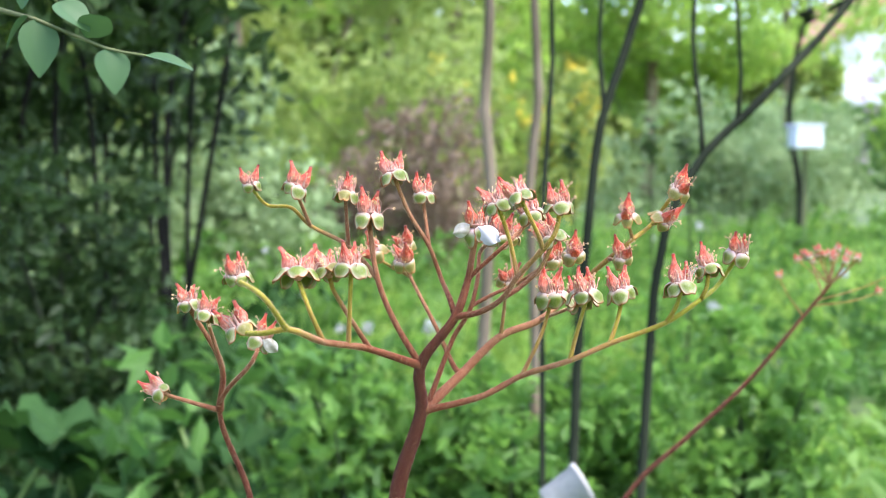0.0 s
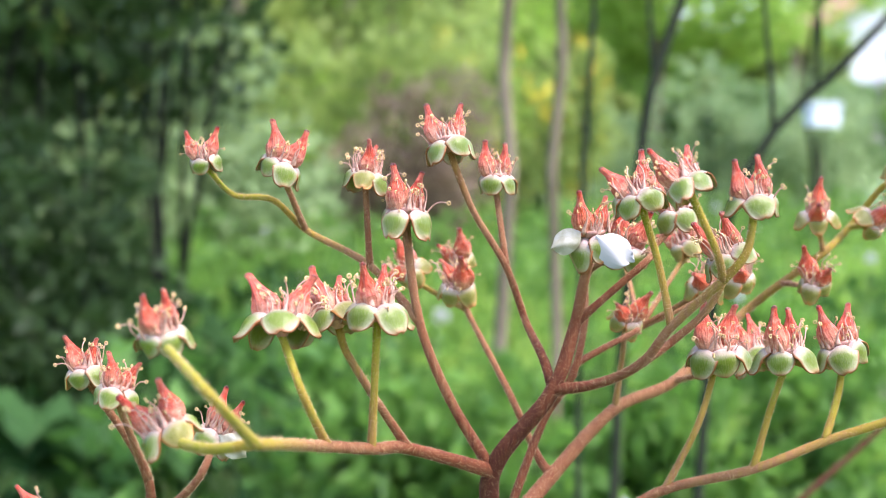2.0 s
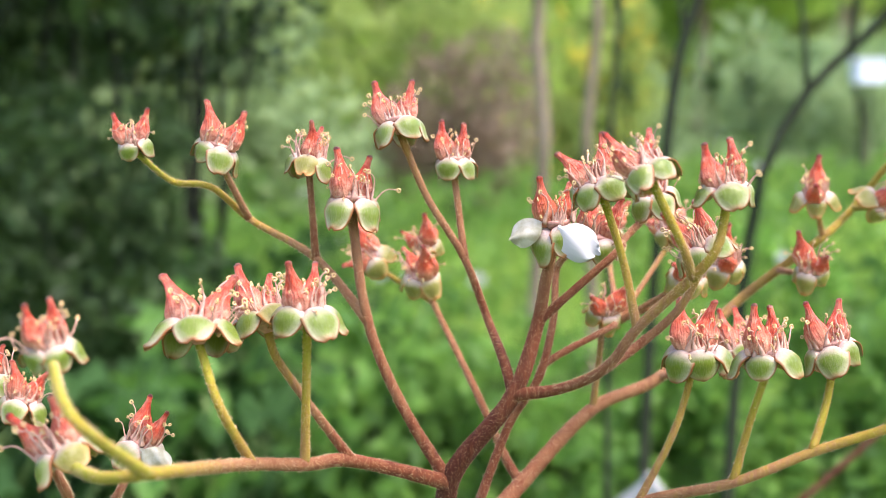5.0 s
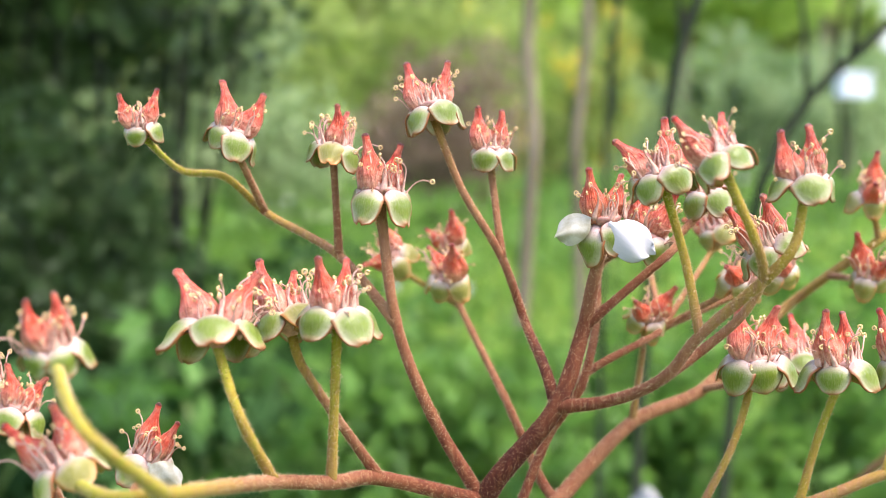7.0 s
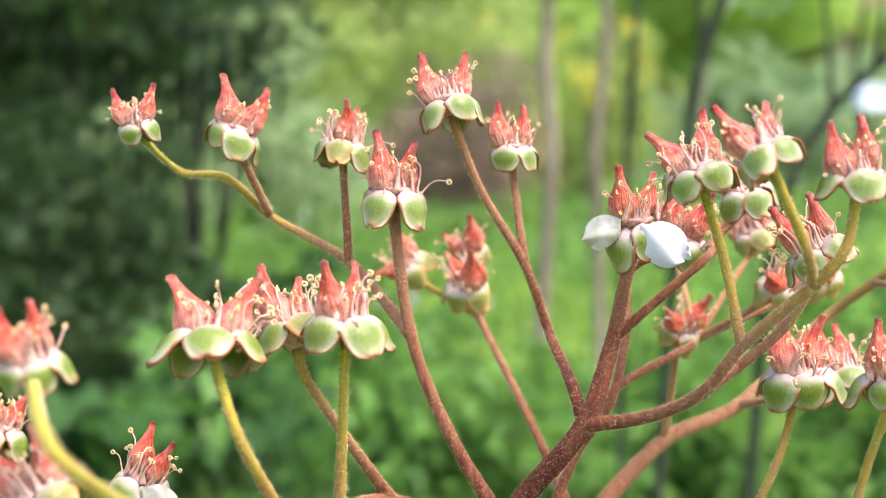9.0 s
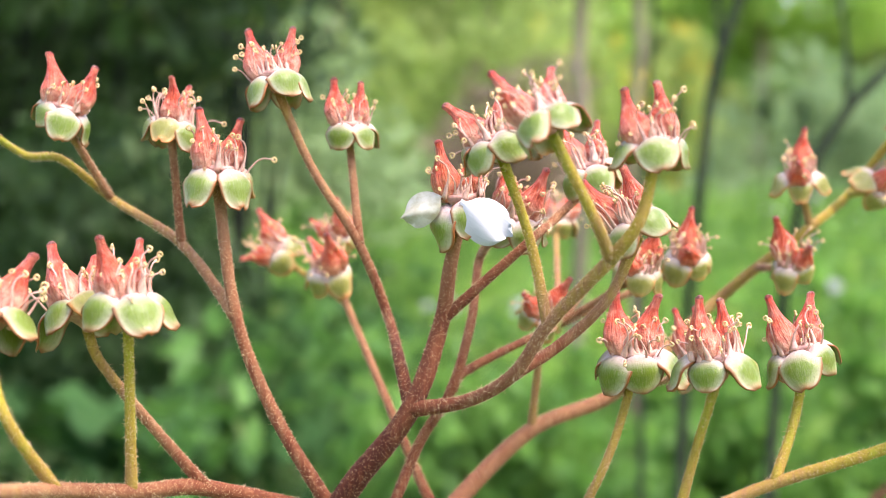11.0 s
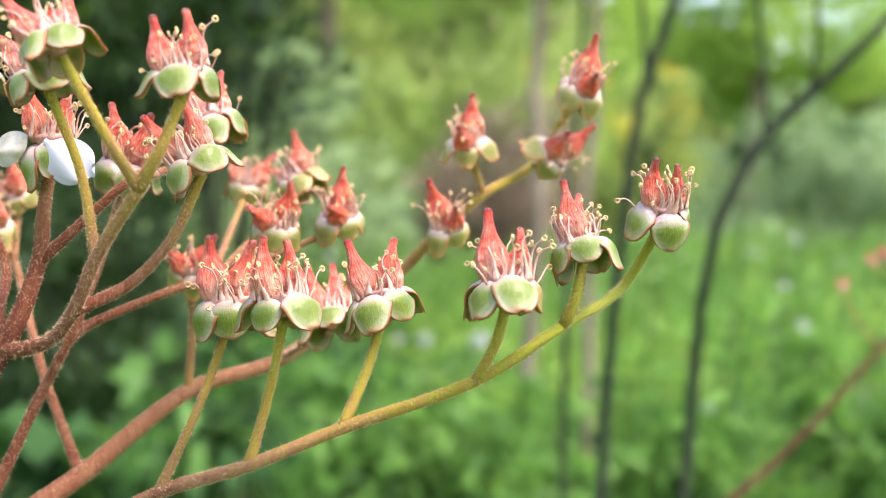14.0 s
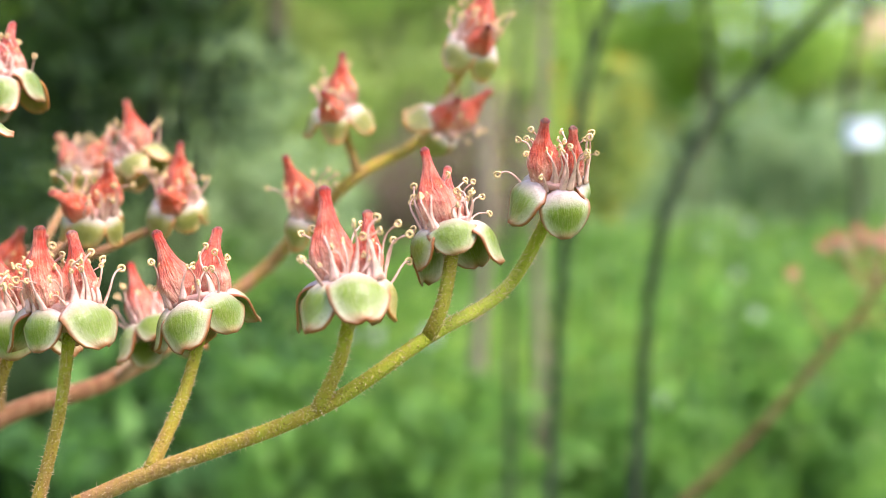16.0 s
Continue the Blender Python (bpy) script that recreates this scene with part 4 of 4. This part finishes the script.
STAMENS = [stamen_mesh(l, a, c, i) for i, (l, a, c) in enumerate(((0.0056, 0.0001, -0.0026), (0.0062, 0.0006, 0.0026), (0.0050, -0.0001, -0.0032), (0.0064, 0.0012, 0.0030), (0.0052, 0.0002, 0.0030), (0.0044, -0.0002, -0.0026), (0.0058, 0.0000, 0.0018)))]
PETALS = [petal_mesh(1, 0.0094, 0.0036), petal_mesh(4, 0.0074, 0.0026)]
flower_rng = random.Random(5)


def about_axis(degrees, tilt=0.0, place=(0, 0, 0)):
    return Matrix.Rotation(radians(degrees), 4, "Z") @ Matrix.Translation(place) @ Matrix.Rotation(radians(tilt), 4, "Y")


def flower(plant, centre, axis, size, spin, state, flare=0, spread=4.2):
    """A spent flower: cup, hanging sepals, curled stamens and two or three beaked follicles."""
    r = flower_rng
    z = Vector(axis).normalized()
    x = (Vector((1, 0, 0)) - z * z.x).normalized()
    turn = Matrix((x, z.cross(x), z)).transposed().to_4x4()
    me = CUPS
    ob = part("flower", me, CUP, plant)
    here = Vector(metres(centre)) - plant.location
    stood = Matrix.Translation(here) @ turn @ Matrix.Rotation(radians(spin), 4, "Z") @ Matrix.Scale(size, 4)
    ob.matrix_local = stood
    old = state in ("dry", "petals")
    seeds = FOLLICLES[DRY.name if old else RIPE.name]
    skins = SEPALS[PALE.name if state == "dry" else SEPAL.name]
    count = 3 if r.random() < 0.1 else 2
    for k in range(count):
        p = part("follicle", r.choice(seeds), None, ob)
        lean = math.degrees(math.atan2(spread / 2 - 1.4, 8.6)) + r.uniform(-2, 2)
        scale = r.uniform(0.96, 1.08) if k else r.uniform(0.84, 1.0)
        shape = Matrix.Diagonal((1.24, 1.24, 0.95, 1))
        if state == "dry":
            lean, scale = (r.uniform(2, 7), r.uniform(0.98, 1.08)) if k == 0 else (r.uniform(20, 34), r.uniform(0.84, 0.96))
            shape = Matrix.Diagonal((1.34, 1.34, 0.92, 1))
        p.matrix_local = about_axis(360 / count * k + r.uniform(-10, 10), lean) @ Matrix.Scale(scale, 4) @ shape
    first = r.uniform(0, 72)
    for k in range(5):
        if state == "petals" and k > 2:
            continue
        p = part("sepal", r.choice(SEPALS[PALE.name] if r.random() < 0.15 else skins), None, ob)
        if state == "petals":
            hang = Matrix.Rotation(radians((212, 292, 70)[k]), 4, "Z") @ Matrix.Rotation(radians((34, 16, 0)[k]), 4, "Y")
            p.matrix_local = stood.inverted() @ Matrix.Translation(here) @ hang @ Matrix.Scale(size * (1.2, 1.0, 1.0)[k], 4)
            continue
        p.matrix_local = about_axis(first + 72 * k + r.uniform(-9, 9), r.uniform(-9, 9) - flare) @ Matrix.Scale(r.uniform(0.92, 1.08) * (0.92 if state == "dry" else 1.0), 4)
    for k in range(36):
        if r.random() < 0.08:
            continue
        p = part("stamen", r.choice(STAMENS), None, ob)
        turned = 10 * k + r.uniform(-6, 6)
        away = math.hypot(0.0035 * math.cos(radians(turned)), 0.0027 * math.sin(radians(turned))) - 0.0030
        chance = r.random()
        lean = r.uniform(-7, 3) if chance < 0.6 else r.uniform(3, 16) if chance < 0.82 else r.uniform(16, 42)
        p.matrix_local = about_axis(turned, lean, (away, 0, 0)) @ Matrix.Rotation(radians(r.uniform(-14, 14)), 4, "X") @ Matrix.Scale(r.uniform(0.66, 1.12), 4)
    if state in ("petals", "petal"):
        for k, (way, face, foot) in enumerate((((0.80, -0.25, -0.52), (0.1, -1, 0.35), (0.0002, -0.0034, -0.0002)), ((-0.88, -0.25, -0.40), (-0.1, -1, 0.55), (-0.0020, -0.002, 0.0006)))[: 2 if state == "petals" else 1]):
            long, front = Vector(way).normalized(), Vector(face)
            front = (front - long * front.dot(long)).normalized()
            stand = Matrix((long, front.cross(long), front)).transposed().to_4x4()
            p = part("petal", PETALS[k if state == "petals" else 1], WILTED if k else PETAL, ob, "wilted cream petal" if k else "limp white petal")
            p.matrix_local = stood.inverted() @ Matrix.Translation(here + Vector(foot)) @ stand @ Matrix.Scale(size, 4)
    return ob


plant = thing("umbrella_plant", "hairy red-brown flower stalk with coral-pink seed follicles", "plant", (-0.062, 0.03, 0.0), "flower stalks")
side_plant = thing("umbrella_plant", "lower slim flower stalk with a few coral follicles", "plant", (-0.045, 0.02, 0.0), "flower stalks")
stem(plant, "main_stem", [ROOT, (-1.67, 0.45, -5.68), (-0.90, 0.22, -2.89), (-0.92, -0.07, -1.40), (0.14, -0.39, 0.15), (0.56, -0.17, 1.30), (0.68, -0.31, 2.05), (0.84, -0.40, 2.79)], 3.23, 0.73, 1.15, 0.42)
stem(plant, "branch", [(-0.92, -0.07, -1.40), (-2.49, -1.15, -0.72), (-3.12, -2.48, -0.42), (-3.82, -3.17, -0.22), (-4.67, -6.56, 0.58), (-5.27, -6.22, 0.44), (-6.02, -4.89, 0.27)], 1.23, 0.74, 0.85, -0.02)
stem(plant, "pedicel", [(-3.82, -3.17, -0.22), (-4.20, -3.73, 0.79), (-4.52, -3.31, 1.59)], 0.70, 0.60, 0.3, 0.05)
stem(plant, "pedicel", [(-3.12, -2.48, -0.42), (-3.02, -2.82, 1.73)], 0.66, 0.61, 0.35, 0.05)
stem(plant, "pedicel", [(-2.49, -1.15, -0.72), (-3.53, -2.27, 1.15), (-3.65, -2.30, 1.55)], 0.78, 0.60, 0.75, 0.25)
stem(plant, "pedicel", [(-4.67, -6.56, 0.58), (-5.16, -7.91, 1.56), (-6.07, -5.38, 1.78)], 0.71, 0.61, 0.15, 0.05)
stem(plant, "branch", [(-0.92, -0.07, -1.40), (-1.74, -0.06, 0.02), (-2.25, 0.04, 1.35), (-2.51, 0.28, 3.15)], 1.02, 0.78, 0.8, 0.5)
stem(plant, "branch", [(-2.25, 0.04, 1.35), (-3.15, 0.84, 2.29), (-4.39, 1.80, 2.90), (-4.96, 1.35, 3.48), (-5.76, 2.13, 3.54), (-6.18, 0.97, 4.11)], 0.81, 0.48, 0.55, -0.05)
stem(plant, "pedicel", [(-3.15, 0.84, 2.29), (-3.23, 0.73, 3.79)], 0.58, 0.53, 0.65, 0.55)
stem(plant, "pedicel", [(-4.39, 1.80, 2.90), (-4.79, 0.84, 4.04)], 0.57, 0.52, 0.6, 0.45)
stem(plant, "branch", [(0.14, -0.39, 0.15), (0.01, -0.13, 0.64), (-0.22, 0.84, 1.22), (-0.61, 0.74, 2.27), (-1.25, 0.66, 3.35), (-1.69, 0.45, 4.43)], 0.82, 0.58, 0.9, 0.4)
stem(plant, "pedicel", [(-0.61, 0.74, 2.27), (-0.78, 1.23, 3.77)], 0.58, 0.53, 0.7, 0.4)
stem(plant, "branch", [(0.56, -0.17, 1.32), (1.25, -0.25, 1.95), (1.90, -0.21, 2.52), (2.07, 0.61, 2.57), (2.70, 1.03, 3.12)], 0.70, 0.58, 0.85, 0.5)
stem(plant, "branch", [(0.14, -0.39, 0.15), (0.87, -0.87, 0.35), (1.48, -1.75, 0.86), (1.88, -2.21, 1.54), (2.56, -2.92, 2.39)], 0.98, 0.74, 0.85, 0.32)
stem(plant, "pedicel", [(1.88, -2.21, 1.54), (1.68, -2.11, 2.54), (1.33, -2.30, 3.58)], 0.61, 0.59, 0.4, 0.05)
stem(plant, "pedicel", [(2.56, -2.92, 2.39), (2.36, -3.30, 2.86), (1.86, -3.54, 3.83)], 0.61, 0.59, 0.4, 0.1)
stem(plant, "pedicel", [(2.56, -2.92, 2.39), (2.86, -3.15, 2.84), (3.07, -2.85, 3.51)], 0.67, 0.61, 0.3, 0.1)
stem(plant, "branch", [(1.48, -1.75, 0.86), (2.08, -1.36, 1.17), (2.66, -1.55, 1.77), (3.03, -1.62, 2.56)], 0.74, 0.64, 0.8, 0.2)
stem(plant, "branch", [(-0.90, 0.22, -2.89), (-0.74, 0.51, -2.84), (0.17, 1.12, -0.70), (0.67, 0.90, 0.18), (0.96, 1.30, 1.14), (1.10, 1.89, 2.01), (1.56, 0.53, 2.51)], 0.97, 0.58, 0.85, 0.6)
stem(plant, "branch", [(0.67, 0.90, 0.18), (0.84, 1.37, 0.34), (2.07, 2.04, 0.85), (2.31, 2.74, 0.84), (3.45, 1.99, 1.68)], 0.68, 0.53, 0.8, 0.5)
stem(plant, "pedicel", [(2.31, 2.74, 0.84), (4.33, 2.91, 1.72)], 0.53, 0.53, 0.6, 0.4)
stem(plant, "pedicel", [(2.31, 2.74, 0.84), (3.58, 4.06, 2.29)], 0.53, 0.48, 0.6, 0.3)
stem(plant, "pedicel", [(2.31, 2.74, 0.84), (2.42, 5.50, 2.15)], 0.52, 0.48, 0.6, 0.3)
stem(plant, "branch", [(0.47, 2.20, -2.06), (0.25, 2.48, -1.79), (-0.33, 2.82, -0.50), (-1.13, 4.00, 1.06), (-1.29, 3.63, 1.49)], 0.82, 0.58, 0.75, 0.5)
stem(plant, "pedicel", [(-1.13, 4.00, 1.06), (-2.01, 5.13, 1.45), (-2.23, 4.62, 1.76)], 0.57, 0.48, 0.4, 0.2)
stem(plant, "pedicel", [(-1.13, 4.00, 1.06), (-1.22, 4.55, 1.98)], 0.52, 0.48, 0.5, 0.4)
stem(plant, "branch", [(-0.90, 0.22, -2.89), (-0.74, 0.51, -2.84), (0.47, 2.20, -2.06), (1.89, 3.20, -0.92), (3.29, 3.93, -0.47), (5.08, 5.12, 0.84), (5.76, 4.66, 1.53), (6.52, 4.22, 2.23), (7.36, 5.04, 2.73), (7.90, 4.64, 3.60), (8.03, 3.97, 3.84)], 1.85, 0.60, 0.74, 0.1)
stem(plant, "pedicel", [(7.36, 5.04, 2.73), (7.54, 4.53, 2.78)], 0.57, 0.52, 0.2, 0.1)
stem(plant, "pedicel", [(5.76, 4.66, 1.53), (6.00, 3.06, 1.62)], 0.57, 0.52, 0.6, 0.4)
stem(plant, "pedicel", [(6.52, 4.22, 2.23), (6.31, 4.03, 2.91)], 0.52, 0.47, 0.4, 0.2)
stem(plant, "pedicel", [(3.29, 3.93, -0.47), (4.34, 1.50, 0.32)], 0.58, 0.53, 0.6, 0.4)
stem(plant, "pedicel", [(1.89, 3.20, -0.92), (2.00, 2.99, 0.22), (2.00, 2.71, 0.91)], 0.60, 0.53, 0.5, 0.4)
stem(plant, "branch", [(-0.90, 0.22, -2.89), (0.95, -0.21, -2.37), (2.21, -0.34, -1.71), (3.57, -1.30, -1.11), (4.76, -1.50, -0.58), (6.42, -1.85, 0.10), (7.46, -1.82, 0.78), (8.26, -0.82, 1.16), (8.72, -1.36, 2.07)], 1.13, 0.61, 0.80, -0.30)
stem(plant, "pedicel", [(2.21, -0.34, -1.71), (2.80, -0.43, -0.44), (3.17, -0.21, 0.68)], 0.61, 0.57, 0.45, 0.2)
stem(plant, "pedicel", [(3.57, -1.30, -1.11), (3.84, -1.28, -0.10), (4.04, -1.56, 0.80)], 0.61, 0.57, 0.3, 0.08)
stem(plant, "pedicel", [(4.76, -1.50, -0.58), (5.06, -1.22, 0.15), (5.23, -1.01, 0.84)], 0.61, 0.57, 0.28, 0.05)
stem(plant, "pedicel", [(6.42, -1.85, 0.10), (6.65, -2.13, 0.61), (6.77, -2.34, 1.14)], 0.61, 0.57, 0.2, 0.1)
stem(plant, "pedicel", [(7.46, -1.82, 0.78), (7.59, -1.93, 1.09), (7.69, -1.86, 1.61)], 0.59, 0.55, 0.15, 0.1)
flower(plant, (-6.22, 0.93, 4.30), (-0.10, -0.10, 0.98), 0.65, 0, "ripe", spread=8.6)
flower(plant, (-4.75, 0.82, 4.21), (0.34, -0.06, 0.97), 0.85, 10, "ripe", spread=5.9)
flower(plant, (-3.20, 0.74, 3.99), (0.14, 0.10, 0.99), 0.82, 80, "ripe", spread=3.6)
flower(plant, (-2.49, 0.27, 3.34), (0.08, 0.00, 1.00), 0.91, 25, "ripe", spread=4.7)
flower(plant, (-1.71, 0.47, 4.60), (-0.16, 0.18, 0.97), 0.86, 0, "ripe", spread=6.6)
flower(plant, (-0.79, 1.21, 3.95), (0.00, -0.07, 1.00), 0.77, 5, "ripe", spread=4.9)
flower(plant, (-2.35, 4.55, 1.87), (-0.64, -0.39, 0.66), 0.80, 56, "dry")
flower(plant, (-1.33, 3.55, 1.65), (-0.21, -0.42, 0.89), 0.86, -51, "dry")
flower(plant, (-1.27, 4.48, 2.12), (-0.30, -0.42, 0.85), 0.72, -6, "dry")
flower(plant, (0.81, -0.43, 2.98), (-0.05, -0.08, 1.00), 0.84, 12, "petals")
flower(plant, (1.60, 0.47, 2.70), (0.21, -0.34, 0.92), 0.89, -27, "ripe")
flower(plant, (1.25, -2.29, 3.74), (-0.33, 0.10, 0.89), 0.85, 0, "ripe", 8, spread=6.4)
flower(plant, (1.77, -3.50, 4.00), (-0.44, 0.21, 0.87), 0.83, 20, "ripe", 6, spread=7.6)
flower(plant, (3.04, -2.86, 3.70), (-0.19, -0.05, 0.98), 0.84, 10, "ripe", 8, spread=4.4)
flower(plant, (2.65, 1.05, 3.31), (-0.29, 0.15, 0.94), 0.87, 9, "ripe")
flower(plant, (2.93, -1.65, 2.73), (-0.48, -0.09, 0.87), 0.86, 0, "ripe", 8, spread=5.2)
flower(plant, (2.05, 2.64, 1.07), (0.22, -0.41, 0.88), 0.72, 21, "dry")
flower(plant, (3.47, 1.92, 1.83), (0.09, -0.42, 0.91), 0.79, 44, "dry")
flower(plant, (3.50, 4.08, 2.46), (-0.46, 0.14, 0.88), 0.88, -34, "dry")
flower(plant, (2.46, 5.52, 2.32), (0.19, 0.07, 0.98), 0.78, 5, "dry")
flower(plant, (3.16, -0.23, 0.86), (-0.10, -0.10, 0.99), 1.05, 0, "ripe", spread=3.4)
flower(plant, (4.00, -1.56, 1.02), (-0.11, 0.02, 0.99), 0.90, 25, "ripe", spread=3.4)
flower(plant, (5.18, -0.95, 1.02), (-0.24, 0.13, 0.96), 0.88, 10, "ripe", spread=4.6)
flower(plant, (6.75, -2.31, 1.33), (0.00, 0.14, 0.99), 0.91, 0, "ripe", spread=3.6)
flower(plant, (7.64, -1.82, 1.79), (-0.24, 0.18, 0.95), 0.80, 70, "ripe", spread=3.6)
flower(plant, (8.69, -1.41, 2.23), (0.02, -0.38, 0.90), 0.77, 0, "ripe", spread=4)
flower(plant, (-4.52, -3.27, 1.80), (-0.02, 0.23, 0.97), 1.03, 0, "ripe", 8, spread=6.6)
flower(plant, (4.29, 1.55, 0.50), (-0.23, 0.34, 0.91), 0.87, 34, "ripe")
flower(plant, (-3.70, -2.25, 1.76), (-0.28, 0.29, 0.91), 0.97, 40, "ripe", 8, spread=3.8)
flower(plant, (-3.03, -2.84, 1.96), (-0.02, -0.00, 1.00), 0.95, 60, "ripe", 8, spread=3.6)
flower(plant, (-6.06, -5.50, 1.97), (-0.15, -0.20, 0.98), 0.74, 51, "ripe", 8, spread=4.2)
flower(plant, (-6.09, -4.92, 0.46), (-0.55, 0.08, 0.91), 0.87, -16, "ripe", 12, spread=6.5)
flower(plant, (4.32, 2.82, 1.91), (-0.05, -0.41, 0.91), 0.83, 85, "dry")
flower(plant, (6.29, 3.95, 3.09), (-0.11, -0.42, 0.90), 0.81, 80, "dry")
flower(plant, (8.09, 3.90, 4.00), (0.32, -0.42, 0.85), 0.85, 100, "dry")
flower(plant, (7.68, 4.38, 2.89), (0.72, -0.35, 0.59), 0.85, 51, "dry")
flower(plant, (5.97, 2.98, 1.78), (-0.15, -0.43, 0.89), 0.79, 130, "dry")

# The lower stalk beside it.
stem(side_plant, "main_stem", [ROOT, (-6.16, -0.43, -5.82), (-7.05, -0.98, -2.56), (-5.91, -2.46, -0.84), (-5.76, -1.61, -0.42)], 1.47, 0.59, 1, 0.6)
stem(side_plant, "branch", [(-7.05, -0.98, -2.56), (-6.93, -1.48, -1.11), (-7.79, -2.17, 0.74)], 1.01, 0.61, 0.8, 0.6)
stem(side_plant, "pedicel", [(-6.93, -1.48, -1.11), (-7.22, -2.73, 0.52)], 0.71, 0.51, 0.7, 0.5)
stem(side_plant, "pedicel", [(-7.05, -0.98, -2.56), (-8.26, -1.05, -2.18), (-8.71, -1.46, -1.93)], 0.71, 0.56, 0.7, 0.5)
flower(side_plant, (-5.68, -1.64, -0.26), (0.42, -0.09, 0.91), 0.77, -39, "petal")
flower(side_plant, (-7.80, -2.20, 0.90), (-0.09, 0.00, 1.00), 0.69, -5, "ripe")
flower(side_plant, (-7.17, -2.78, 0.68), (0.25, -0.00, 0.97), 0.69, 13, "ripe")
flower(side_plant, (-8.85, -1.33, -1.85), (-0.75, 0.15, 0.64), 0.70, -24, "ripe")

# Another stalk with a tight head, sized and placed to fit the camera's view.
far_plant = thing("umbrella_plant", "small slanting red flower stalk with a tight pink head", "plant", (0.05, 0.30, 0.0), "flower stalks")
at = [tuple((np.array(p) - FORK) * 100) for p in ((0.085, 0.30, 0.46), (0.1137, 0.30, 0.5127), (0.1463, 0.30, 0.543), (0.1747, 0.30, 0.569), (0.204, 0.30, 0.603), (0.2200, 0.30, 0.622))]
stem(far_plant, "main_stem", [ROOT, *at], 1.5, 0.85, 1.0, 0.8)
rim = random.Random(6)
hub, low = Vector(at[-1]), Vector(at[-2])
for k in range(19):
    a = 2.4 * k
    far = 0.25 + 1.45 * math.sqrt((k + 0.5) / 19)
    end = hub + Vector((far * math.cos(a) - 0.1, 0.8 * far * math.sin(a), 1.9 - 0.35 * far + rim.uniform(-0.3, 0.3)))
    start = hub if k % 4 else low * 0.25 + hub * 0.75
    stem(far_plant, "pedicel", [tuple(start), tuple(start.lerp(end, 0.55) + Vector((0, 0, -0.1))), tuple(end - Vector((0, 0, 0.06)))], 0.34, 0.28, 0.5, 0.3)
    flower(far_plant, tuple(end), (0.3 * math.cos(a), -0.1, 1), 0.42, 30 * k, "dry" if k % 2 else "ripe")
for end, k in (((24.6, 30, -2.2), 2), ((25.4, 30, -1.2), 3), ((19.2, 30, -1.3), 0)):
    end = Vector(end)
    start = low.lerp(hub, 0.1 + 0.15 * k)
    stem(far_plant, "pedicel", [tuple(start), tuple(start.lerp(end, 0.6) + Vector((0, 0, -0.2))), tuple(end - Vector((0, 0, 0.06)))], 0.40, 0.30, 0.4, 0.2)
    flower(far_plant, tuple(end), (0.1, -0.1, 1), 0.42, 50 * k, "dry")
